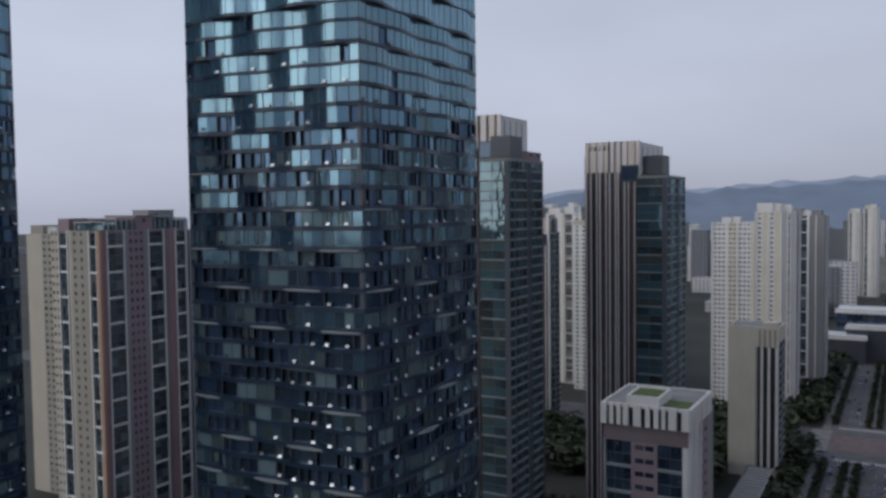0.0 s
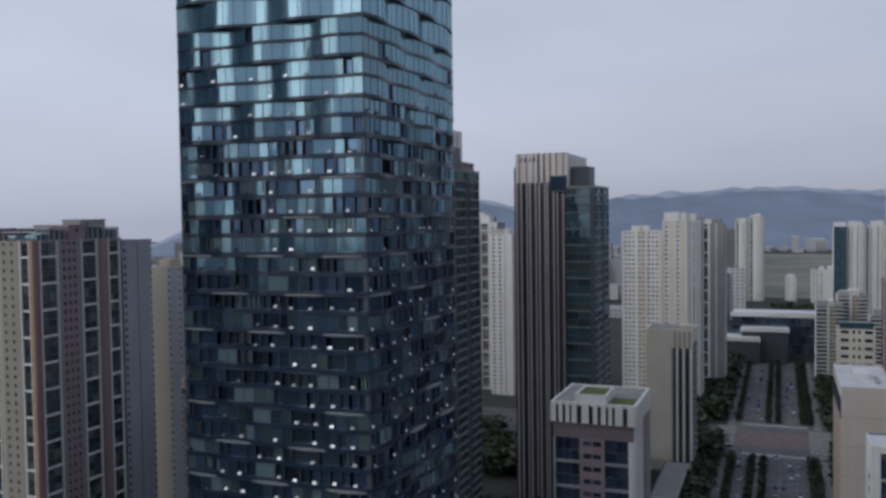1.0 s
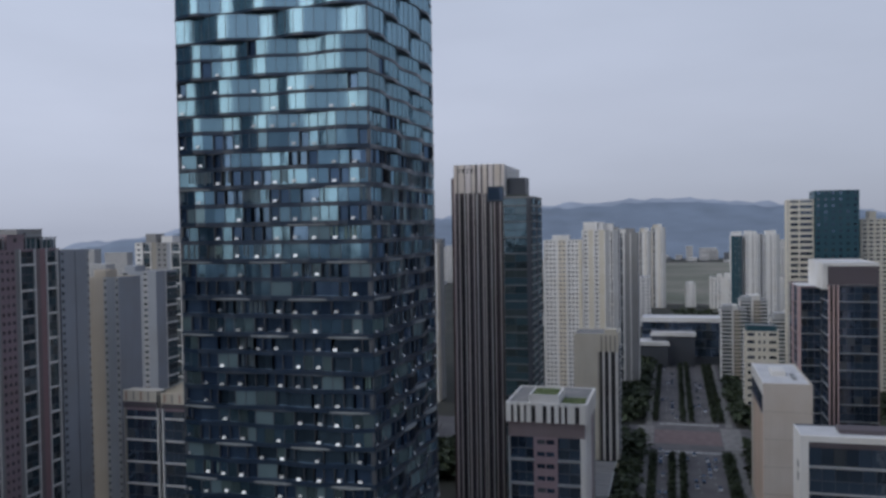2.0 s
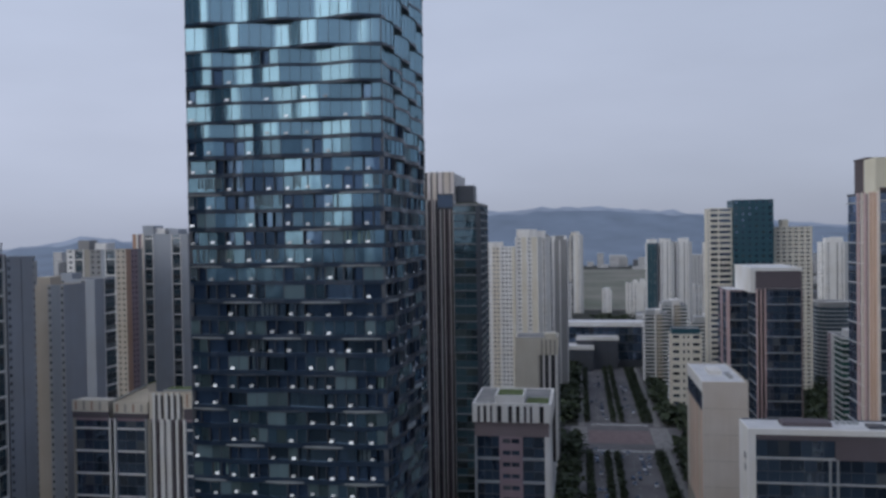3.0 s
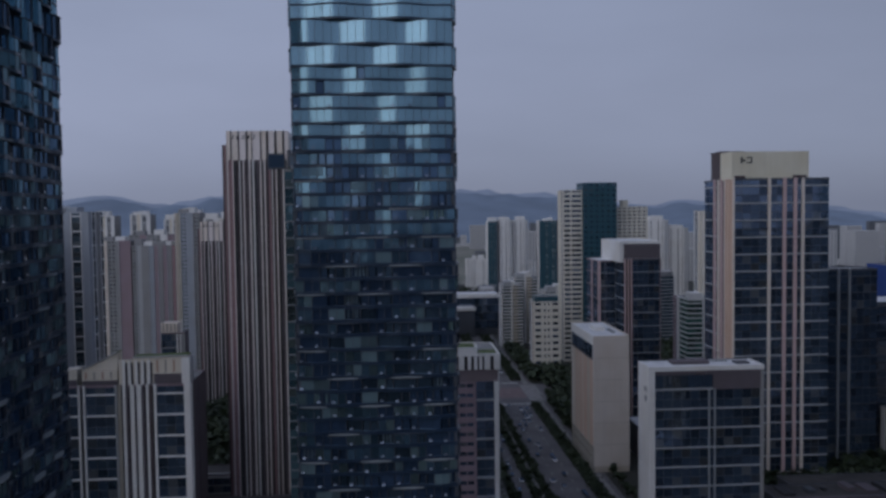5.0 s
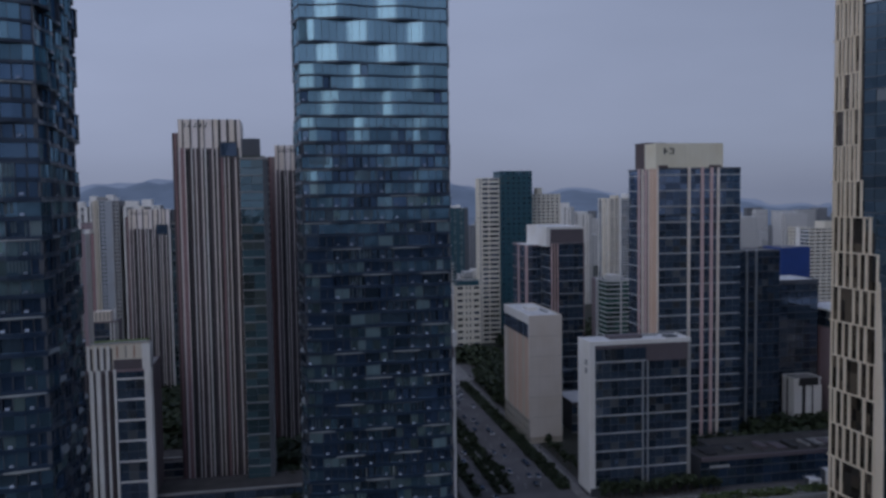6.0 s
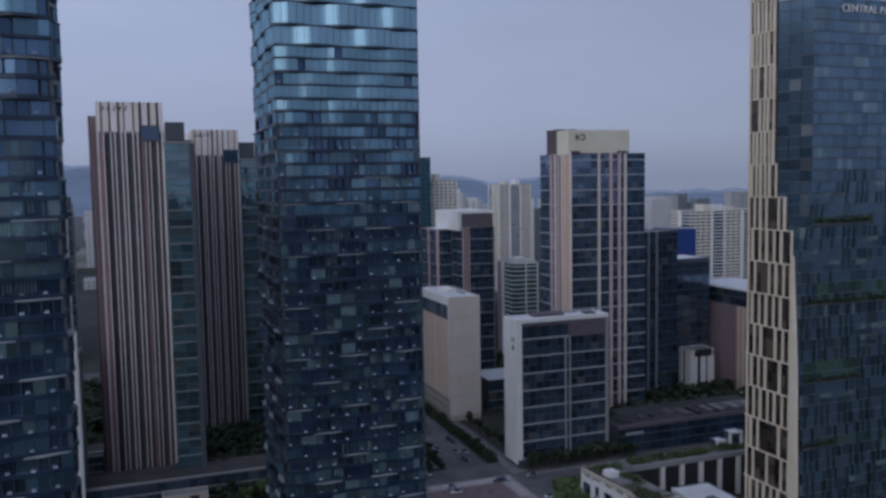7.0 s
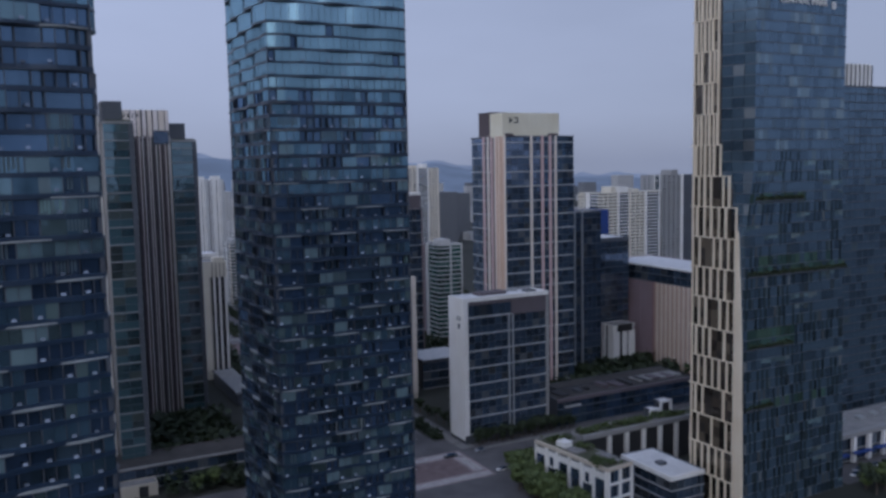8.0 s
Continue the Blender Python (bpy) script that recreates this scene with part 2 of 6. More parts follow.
NIGHT = dict(inside=(0.02, 0.03, 0.045), curtain=(0.10, 0.11, 0.12), share=0.12, spread=(0.1, 0.9, 0.35))
NIGHT_GLASS = glass("dark_glass", (0.56, 0.70, 0.95), 0.26, True, **NIGHT)
NIGHT_PANE = glass("dark_pane", (0.56, 0.70, 0.95), 0.26, False, **NIGHT)
BAYEDGE = wall_paint("grey_balcony_edge", (0.24, 0.25, 0.26), 0.5)
BAY = dict(inside=(0.03, 0.054, 0.063), curtain=(0.07, 0.085, 0.08), share=0.3)
BAY_GLASS = glass("bay_glass", (0.58, 0.81, 0.92), 0.24, True, **BAY)
BAY_PANE = glass("bay_pane", (0.58, 0.81, 0.92), 0.24, False, **BAY)
JADE_GLASS = glass("jade_glass", (0.5, 0.85, 0.8), 0.14, True, inside=(0.025, 0.07, 0.058), curtain=(0.08, 0.13, 0.11), share=0.3)
VENT = glass("opened_vent", (0.92, 0.96, 1.0), 0.58, False, share=0.0, wobble=0.0, rough=0.1, spread=(0.1, 1.0, 0.25))
VENTS = glass("opened_vents", (0.92, 0.96, 1.0), 0.58, True, share=0.0, wobble=0.0, rough=0.1, spread=(0.1, 1.0, 0.25))
BROWNGLASS = glass("brown_glass", (0.7, 0.6, 0.5), 0.12, True, inside=(0.02, 0.018, 0.016), curtain=(0.12, 0.10, 0.075), share=0.4)
SKY = dict(inside=(0.03, 0.044, 0.06), curtain=(0.08, 0.10, 0.105), share=0.06, rough=0.24, wobble=0.1, spread=(0.1, 0.9, 0.78))
SKY_GLASS = glass("lattice_tower_glass", (0.5, 0.71, 0.92), 0.23, True, **SKY)
SKY_PANE = glass("lattice_tower_pane", (0.5, 0.71, 0.92), 0.23, False, **SKY)
BLIND_PANE = glass("blinded_pane", (0.55, 0.74, 0.9), 0.25, False, inside=(0.07, 0.095, 0.11), curtain=(0.13, 0.16, 0.165), share=0.4, rough=0.2)
FAR_GLASS = glass("pale_apartment_glass", (0.7, 0.78, 0.88), 0.12, True, inside=(0.12, 0.125, 0.13), curtain=(0.32, 0.32, 0.315), share=0.5, spread=(0.1, 0.9, 0.5))
FLAT_GLASS = glass("apartment_glass", (0.6, 0.7, 0.85), 0.12, True, inside=(0.028, 0.042, 0.05), curtain=(0.13, 0.145, 0.15), share=0.35, spread=(0.1, 0.9, 0.5))
FLAT_PANE = glass("apartment_pane", (0.6, 0.7, 0.85), 0.12, False, inside=(0.028, 0.042, 0.05), curtain=(0.13, 0.145, 0.15), share=0.35, spread=(0.1, 0.9, 0.5))
CORNER_GLASS = glass("corner_glass", (0.52, 0.74, 1.0), 0.15, True, inside=(0.024, 0.034, 0.042), share=0.12, rough=0.24, spread=(0.1, 0.9, 0.75))
STREAK_GLASS = glass("streak_glass", (0.5, 0.7, 0.9), 0.09, True, inside=(0.012, 0.018, 0.02), share=0.1, rough=0.2, spread=(0.1, 0.9, 0.6))
TERRACE_GLASS = glass("terrace_glass", (0.55, 0.8, 0.85), 0.16, True, inside=(0.03, 0.055, 0.046), curtain=(0.055, 0.09, 0.065), share=0.3, rough=0.24, spread=(0.1, 0.9, 0.6))
PANE_OF = {NIGHT_GLASS: NIGHT_PANE, FLAT_GLASS: FLAT_PANE, BAY_GLASS: BAY_PANE}


# ---- building in meshes ----
class Geo:
    """Collects faces for one mesh."""

    def __init__(self):
        self.v, self.f = [], []

    def quad(self, a, b, c, d):
        k = len(self.v)
        self.v += [a, b, c, d]
        self.f.append((k, k + 1, k + 2, k + 3))

    def hexa(self, p):
        """Eight corners: four below, four above, both counter-clockwise."""
        k = len(self.v)
        self.v += p
        self.f += [(k + 3, k + 2, k + 1, k), (k + 4, k + 5, k + 6, k + 7)]
        self.f += [(k + i, k + (i + 1) % 4, k + 4 + (i + 1) % 4, k + 4 + i) for i in range(4)]

    def box(self, x0, x1, y0, y1, z0, z1):
        self.hexa([(x0, y0, z0), (x1, y0, z0), (x1, y1, z0), (x0, y1, z0), (x0, y0, z1), (x1, y0, z1), (x1, y1, z1), (x0, y1, z1)])


ORIGIN = {}


def thing(name, x, y, z, label, category, group="", kind=""):
    ob = new(name)
    ob.empty_display_size = 1
    ob.location = (x, y, z)
    ORIGIN[ob] = Vector((x, y, z))
    return tagged(ob, label, category, group, kind)


def mesh_of(name, geo, material, at=(0, 0, 0)):
    me = bpy.data.meshes.new(name)
    me.from_pydata([(v[0] - at[0], v[1] - at[1], v[2] - at[2]) for v in geo.v], [], geo.f)
    me.materials.append(material)
    me.update()
    return me


def part(name, geo, material, parent, label="", kind=""):
    if not geo.f:
        return None
    at = ORIGIN[parent]
    ob = new(name, mesh_of(name, geo, material, at))
    ob.parent = parent
    ORIGIN[ob] = at
    return tagged(ob, label, kind=kind)


PIECES = {}


def piece(name, w, h, d, material, parent, place, turn):
    """One loose piece (a pane, a panel) on mesh data shared by all of its size; place: the middle of its back."""
    key = (name, round(w, 2), round(h, 2), round(d, 2), material.name)
    if key not in PIECES:
        g = Geo()
        g.box(-w / 2, w / 2, -d, 0, -h / 2, h / 2)
        PIECES[key] = mesh_of(name, g, material)
    ob = new(name, PIECES[key])
    ob.parent = parent
    ob.matrix_basis = Matrix.Translation(Vector(place) - ORIGIN[parent]) @ Matrix.Rotation(turn, 4, "Z")
    return ob


SIDES = {"S": ((0, 2), (1, 0), (0, -1), 0.0), "E": ((1, 2), (0, 1), (1, 0), math.pi / 2),
         "W": ((0, 3), (0, -1), (-1, 0), -math.pi / 2), "N": ((1, 3), (-1, 0), (0, 1), math.pi)}


class House:
    """A block with clad faces. Parts gather by name and material and become meshes at the end."""

    def __init__(self, name, x0, x1, y0, y1, h, label, category="building", group="", core=GREY, roof=ROOF, base=0.0, of=None, loose=0):
        self.box_ = (x0, x1, y0, y1)
        self.h, self.base, self.loose = h, base, loose
        self.thing = of.thing if of else thing(name, (x0 + x1) / 2, (y0 + y1) / 2, 0, label, category, group)
        self.geos, self.tally, self.fine = {}, 0, loose > 0
        self.geo("wall", core).box(x0 + .5, x1 - .5, y0 + .5, y1 - .5, base, h - .6)
        self.geo("roof", roof).box(x0 + .3, x1 - .3, y0 + .3, y1 - .3, h - .6, h - .35)
        par = self.geo("parapet", core)
        e = .02
        for a in ((x0 + e, x1 - e, y0 + e, y0 + .3), (x0 + e, x1 - e, y1 - .3, y1 - e), (x0 + e, x0 + .3, y0 + .3, y1 - .3), (x1 - .3, x1 - e, y0 + .3, y1 - .3)):
            par.box(*a, h - .9, h - e)

    def geo(self, name, material):
        return self.geos.setdefault((name, material), Geo())

    def frame_of(self, side):
        o, u, nrm, turn = SIDES[side]
        b = self.box_
        width = b[1] - b[0] if side in "SN" else b[3] - b[2]
        return (b[o[0]], b[o[1]]), u, nrm, turn, width

    def put(self, name, material, side, u0, u1, z0, z1, d0, d1, strip=None):
        """A slab on a face, from u0 to u1 along it; d is the depth from 0.5 m inside (0) outwards."""
        o, u, nrm, turn, width = self.frame_of(side)
        d0, d1 = d0 - .5, d1 - .5
        if side in "EW":                            # side faces butt against the front and back ones
            u0, u1 = max(u0, .505), min(u1, width - .505)
            if u1 - u0 < .02:
                return
        pts = []
        for z in (z0, z1):
            for a, d in ((u0, d1), (u1, d1), (u1, d0), (u0, d0)):
                pts.append((o[0] + u[0] * a + nrm[0] * d, o[1] + u[1] * a + nrm[1] * d, z))
        if strip:
            strip.hexa(pts)
        elif name in ("glazing", "mullion") or name == "floor_band" and not self.fine:
            self.geo(name, material).hexa(pts)
        else:
            self.tally += 1
            self.geos.setdefault((name, material, self.tally), Geo()).hexa(pts)

    def pane(self, material, side, u0, u1, z0, z1, d=0.1):
        if self.loose > 0:
            self.loose -= 1
            o, u, nrm, turn, width = self.frame_of(side)
            a = (u0 + u1) / 2
            place = (o[0] + u[0] * a + nrm[0] * (d - .5), o[1] + u[1] * a + nrm[1] * (d - .5), (z0 + z1) / 2)
            piece("window", u1 - u0, z1 - z0, 0.1, PANE_OF[material], self.thing, place, turn)
        else:
            self.put("glazing", material, side, u0, u1, z0, z1, d, d + 0.1)

    def clad(self, side, spec, z0=None, z1=None, floor=3.0, glass_mat=NIGHT_GLASS, slab=WHITE, edge=0.3, major=1):
        """Upright strips across a face. w: wall, f: fin, d: slot with its shade painted near-black, g: glazed bay, n:
        framed window column, s: wall with small windows.
        """
        z0 = self.base if z0 is None else z0
        z1 = self.h if z1 is None else z1
        width = self.frame_of(side)[4]
        k = width / sum(s[1] for s in spec)
        u = 0.0
        for s in spec:
            kind, w, mat = s[0], s[1] * k, s[2] if len(s) > 2 else None
            a, b = u, u + w
            u = b
            if kind == "w":
                self.put("wall_panel", mat, side, a, b, z0, z1, 0, .5)
            elif kind == "f":
                self.put("fin", mat, side, a, b, z0, z1, 0, 1.0)
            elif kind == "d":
                # Near-black backing paints in the shade of a deeper slot.
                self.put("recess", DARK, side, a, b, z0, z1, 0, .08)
            else:
                own = None
                if kind == "s":
                    self.tally += 1
                    own = self.geos.setdefault(("window_wall", mat, self.tally), Geo())
                count = max(1, round((z1 - z0) / floor))
                fh = (z1 - z0) / count
                if kind == "n":
                    self.put("window_frame", slab, side, a, a + .5, z0, z1, 0, .8)
                    self.put("window_frame", slab, side, b - .5, b, z0, z1, 0, .8)
                    a, b = a + .5, b - .5
                for i in range(count):
                    f0 = z0 + i * fh
                    if kind == "s":
                        m = s[3] if len(s) > 3 else 1
                        side_ = s[4] if len(s) > 4 else .28
                        cell = (b - a) / m
                        self.put("wall_panel", mat, side, a, b, f0, f0 + fh * .4, 0, .5, own)
                        self.put("wall_panel", mat, side, a, b, f0 + fh * .8, f0 + fh, 0, .5, own)
                        for j in range(m):
                            c0, c1 = a + j * cell + cell * side_, a + (j + 1) * cell - cell * side_
                            self.put("wall_panel", mat, side, a + j * cell, c0, f0 + fh * .4, f0 + fh * .8, 0, .5, own)
                            self.put("wall_panel", mat, side, c1, a + (j + 1) * cell, f0 + fh * .4, f0 + fh * .8, 0, .5, own)
                            self.pane(glass_mat, side, c0, c1, f0 + fh * .4, f0 + fh * .8, .15)
                    else:
                        main = i % (3 if kind == "n" else major) == 0
                        thick = (edge * (2.4 if kind == "n" else 1)) if main else edge * .6 if kind == "n" else edge * .35
                        self.put("floor_band", slab if main else SLATE, side, a, b, f0, f0 + thick, 0, .75 if main else .35)
                        m = s[3] if len(s) > 3 else 1
                        cell = (b - a) / m
                        for j in range(m):
                            self.pane(glass_mat, side, a + j * cell + .06, a + (j + 1) * cell - .06, f0 + thick, f0 + fh - .05, .12)
                            if j:
                                self.put("mullion", SLATE, side, a + j * cell - .06, a + j * cell + .06, f0 + thick, f0 + fh, 0, .3)

    def done(self):
        made, later = {}, []
        for key, g in self.geos.items():
            joined = key[0] in ("glazing", "mullion", "window_wall") or key[0] == "floor_band" and not self.fine
            if key[0] in HOSTS:
                later.append((key, g))
                continue
            made.setdefault(key[0], part(key[0], g, key[1], self.thing, kind="stuff" if joined else ""))
        for key, g in later:                        # small pieces sit on the part that carries them
            part(key[0], g, key[1], made.get(HOSTS[key[0]]) or self.thing)
        return self.thing


HOSTS = {"loggia_glass": "loggia", "slit": "crown_panel", "crown_fin": "crown_panel", "sign_mark": "wall_panel", "joint": "wall_panel", "roof_rib": "roof", "roof_light": "roof", "roof_unit": "roof"}


def roof_box(hs, x0, x1, y0, y1, z0, z1, material, name="plant_room"):
    hs.tally += 1
    hs.geos.setdefault((name, material, hs.tally), Geo()).box(x0, x1, y0, y1, z0, z1)


# ---- ground ----
def setting(name, g, material, label=""):
    ob = new(name, mesh_of(name, g, material))
    return tagged(ob, label, kind="structure")


g = Geo()
g.quad((-4900, -4900, 0), (4900, -4900, 0), (4900, 4900, 0), (-4900, 4900, 0))
setting("ground", g, EARTH, "dark city ground with scrub between the buildings")
g = Geo()
g.box(-42, 16, -400, 740, 0, .02)
g.box(-700, 900, 176, 226, .004, .024)
g.box(-700, 900, 452, 506, .004, .024)
setting("road", g, ASPHALT, "wide dark asphalt avenue with crossing roads")


# ---- the two wavy glass towers ----
def ring(loop, inner, z0, z1):
    """A closed band between an outer and an inner outline."""
    g_ = Geo()
    n = len(loop)
    for pts, z in ((loop, z0), (inner, z0), (loop, z1), (inner, z1)):
        g_.v += [(x, y, z) for x, y in pts]
    for i in range(n):
        j = (i + 1) % n
        g_.f += [(i, j, 2 * n + j, 2 * n + i), (2 * n + i, 2 * n + j, 3 * n + j, 3 * n + i), (j, i, n + i, n + j)]
    return g_


def vent_mesh():
    """A top-hung window pushed open: a thin tilted leaf with its stay."""
    g_ = Geo()
    g_.hexa([(-.34, -.28, -.22), (.34, -.28, -.22), (.34, -.23, -.24), (-.34, -.23, -.24), (-.34, -.05, .18), (.34, -.05, .18), (.34, 0, .16), (-.34, 0, .16)])
    return mesh_of("awning_window", g_, VENT)


VENT_LEAF = vent_mesh()


def wave_tower(x0, x1, y0, y1, label, loose_from, loose_to, rise=0, swell=1.0):
    """rise: how much higher the open storeys reach; swell: how far the long sides' bays stand out."""
    th = thing("glass_tower", (x0 + x1) / 2, (y0 + y1) / 2, 0, label, "tower", "wavy glass towers")
    rnd = random.Random(int(abs(x0)))
    core, vents, blinds, dim_blinds = Geo(), Geo(), Geo(), Geo()
    core.box(x0 + 2.4, x1 - 2.4, y0 + 2.4, y1 - 2.4, 0, 199)
    part("core", core, DARK, th)
    groups = [(0.4 + 6.2 * k, 6.2, 2) for k in range(25)] + [(155.4, 4.6, 1), (160.0, 5.4, 1)] + [(165.4 + 6.2 * k, 6.2, 2) for k in range(5)]
    sides = (((x0, y0), (1, 0), (0, -1), x1 - x0, 2.9, 0), ((x1, y0), (0, 1), (1, 0), y1 - y0, 3.5, 1),
             ((x1, y1), (-1, 0), (0, 1), x1 - x0, 2.9, 0), ((x0, y1), (0, -1), (-1, 0), y1 - y0, 3.5, 1))
    loose_panes = loose_vents = 300

    def deep(zf, f):
        """Height of the dark spandrel under a storey's glass."""
        return (.5 if f == 0 else .4) if zf > 153 else .55 if zf > 142 else .74

    for k, (z, hgt, floors) in enumerate(groups):
        amp = 1.7 if k >= 25 else (1.3 if k > 21 else 1.0)
        fh = hgt / floors
        upper = z > 142
        outer = []
        panes, mull, voids, lit, sills = ([Geo() for _ in range(floors)] for _ in range(5))
        # some storeys stand almost empty and dark, some are lived in
        mood = [(rnd.uniform(.25, .45) if rnd.random() < .6 else rnd.uniform(.6, .8), rnd.uniform(.35, .85)) for _ in range(floors)]
        for si, (o, u, nrm, width, first, flip) in enumerate(sides):
            count = round(width / 1.75)
            step = width / count
            depth = amp * (swell if flip and swell > 1 else .65 if flip and upper else 1.0)
            centre = first + 7.0 * ((k + flip) % 2)

            def off(a, depth=depth, centre=centre, width=width):
                bump = 0.5 + 0.5 * math.cos(2 * math.pi * (a - centre) / 14.0)
                return depth * bump * min(1.0, min(a, width - a) / 4.0)

            def below(a, far=depth, mid=centre + 7.0, wide=width):
                """How far the bays of the group beneath stand out."""
                return off(a, far, mid, wide)

            def at(a, d, zz):
                return (o[0] + u[0] * a + nrm[0] * d, o[1] + u[1] * a + nrm[1] * d, zz)

            def slab(geo, a, b, da, db, z0, z1, back=-1.3):
                geo.hexa([at(a, da, z0), at(b, db, z0), at(b, back, z0), at(a, back, z0), at(a, da, z1), at(b, db, z1), at(b, back, z1), at(a, back, z1)])

            cuts = [(i * step, off(i * step)) for i in range(count + 1)]
            outer.append([at(a, d, 0)[:2] + (nrm,) for a, d in cuts])
            for f in range(floors):
                zf = z + f * fh
                thick = deep(zf, f)
                zt = zf + fh - (.16 if f == floors - 1 else 0)
                empty, airing = mood[f]
                i = 0
                while i < count:
                    # lights of one to four panes share a look
                    pick = rnd.random()
                    zone = zf - rise
                    if zone > 153:
                        kind, run = "pane", count
                    elif zone > 138:
                        kind = "void" if pick < .13 else "pane"
                        run = 1 if kind == "void" else rnd.choice((3, 4, 5, 7))
                    elif zone > 114:
                        kind = "void" if pick < .38 else "lit" if pick < .44 else "pane"
                        run = rnd.choice((1, 1, 1, 2)) if kind == "void" else rnd.choice((1, 1, 2, 2, 3))
                    else:
                        kind = "void" if pick < empty else "lit" if pick < empty + .11 else "pane"
                        run = rnd.choice((2, 2, 4)) if kind == "void" else rnd.choice((1, 2, 2))
                    run = min(run, count - i)
                    if kind == "pane" and si == 0 and loose_from <= zf < loose_to and loose_panes > 0:
                        for j in range(i, i + run):
                            loose_panes -= 1
                            (a, da), (b, db) = cuts[j], cuts[j + 1]
                            turn = math.atan2(nrm[1] * (db - da) + u[1] * step, nrm[0] * (db - da) + u[0] * step)
                            piece("window", math.hypot(step, db - da) - .05, zt - zf - thick, .08, LOW_PANE, th, at((a + b) / 2, (da + db) / 2 - .08, (zf + thick + zt) / 2), turn)
                        i += run
                        continue
                    g_ = {"void": voids, "lit": lit, "pane": panes}[kind][f]
                    back = (.2 if flip else .5) if kind == "void" else 0.0       # open balconies lie back
                    n0 = len(g_.v)
                    for j in range(i, i + run + 1):
                        g_.v += [at(cuts[j][0], cuts[j][1] - back, zf + thick), at(cuts[j][0], cuts[j][1] - back, zt)]
                    g_.f += [(n0 + 2 * j, n0 + 2 * j + 2, n0 + 2 * j + 3, n0 + 2 * j + 1) for j in range(run)]
                    if back:
                        for j in (i, i + run):
                            slab(mull[f], cuts[j][0] - .07, cuts[j][0] + .07, cuts[j][1] + .05, cuts[j][1] + .05, zf + thick, zt, cuts[j][1] - .6)
                    # blinds hang in upright strips
                    if zf < 132 and (kind == "pane" and rnd.random() < .42 or kind == "void" and rnd.random() < .12):
                        strips, pitch = (blinds if rnd.random() < .16 else dim_blinds), rnd.choice((.5, .6, .8))
                        c = i * step + .3
                        while c < (i + run) * step - .3:
                            q = min(int(c / step), count - 1)
                            dq = cuts[q][1] + (cuts[q + 1][1] - cuts[q][1]) * (c / step - q) - back
                            if rnd.random() < .85:
                                slab(strips, c - pitch * .3, c + pitch * .3, dq + .05, dq + .05, zf + thick + rnd.choice((.05, .2, .5)), zt - .1, dq - .06)
                            c += pitch
                    i += run
                # the swelling bays end in a pale edge below, some in a whole pale frame
                if f == 0 and zf < 146:
                    for n_ in range(-2, 5):
                        c0, c1 = max(centre + 7 + 14 * n_ - 3.4, .3), min(centre + 7 + 14 * n_ + 3.4, width - .3)
                        if c1 - c0 < 1.5 or rnd.random() < (.6 if zf > 116 or flip else .12):
                            continue
                        cell = (c1 - c0) / 5
                        for j in range(5):
                            a, b = c0 + j * cell, c0 + (j + 1) * cell
                            slab(sills[f], a, b, below(a) + .3, below(b) + .3, zf + .02, zf + .2, min(off(a), off(b)) - .2)
                        if zf < 116 and rnd.random() < (.0 if flip else .05):
                            for a in (c0, c1 - .16):
                                slab(sills[f], a, a + .16, off(a) + .3, off(a + .16) + .3, zf + .21, zf + fh, off(a) - .2)
                for i in range(count):
                    (a, da), (b, db) = cuts[i], cuts[i + 1]
                    if not upper and rnd.random() < .6:
                        slab(mull[f], a - .06, a + .06, da + .08, da + .08, zf + thick, zt, da - .3)
                    elif upper:
                        slab(mull[f], a - .035, a + .035, da + .05, da + .05, zf + thick, zt, da - .2)
                    # top-hung windows pushed open catch the sky
                    if i % 2 == 0 and rnd.random() < (airing * (.75 if flip else 1) if zf < 132 else .3 if zf < 152 else 0):
                        s_ = rnd.uniform(.4, .6)
                        c, dc, zz = a + (b - a) * s_, da + (db - da) * s_ + .04, zf + thick + rnd.choice((.36, .36, .5))
                        m_ = Matrix.Translation(Vector(at(c, dc, zz))) @ Matrix.Rotation(math.atan2(u[1], u[0]), 4, "Z")
                        if si == 0 and loose_vents > 0 and zf > 40:
                            loose_vents -= 1
                            ob = new("awning_window", VENT_LEAF)
                            ob.parent = th
                            ob.matrix_basis = Matrix.Translation(-ORIGIN[th]) @ m_
                        else:
                            vents.hexa([tuple(m_ @ v.co) for v in VENT_LEAF.vertices])

        def outline(d):
            return [(x + n_[0] * d, y + n_[1] * d) for side in outer for x, y, n_ in side]

        inner = [(min(max(x, x0 + 2.35), x1 - 2.35), min(max(y, y0 + 2.35), y1 - 2.35)) for x, y in outline(-4.4)]
        part("ledge", ring(outline(.22), inner, z + hgt - .16, z + hgt - .02), LEDGE, th)
        for f in range(floors):
            zf = z + f * fh
            part("floor_band", ring(outline(.12), inner, zf, zf + deep(zf, f)), SPANDREL, th)
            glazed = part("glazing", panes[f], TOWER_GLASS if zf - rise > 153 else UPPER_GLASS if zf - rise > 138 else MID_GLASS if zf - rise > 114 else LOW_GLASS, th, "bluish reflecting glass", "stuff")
            if zf > 138:
                glazed.data.polygons.foreach_set("use_smooth", [True] * len(panes[f].f))
            part("mullion", mull[f], SLATE, th, kind="stuff")
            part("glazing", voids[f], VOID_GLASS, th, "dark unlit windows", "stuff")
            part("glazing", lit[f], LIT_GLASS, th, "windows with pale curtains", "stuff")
            part("sill", sills[f], SILL, th, "pale metal edges under the bays", "stuff")
    part("blind", blinds, LOUVRE, th, "pale green blinds in rows", "stuff")
    part("blind", dim_blinds, GREYBLIND, th, "grey blinds in rows", "stuff")
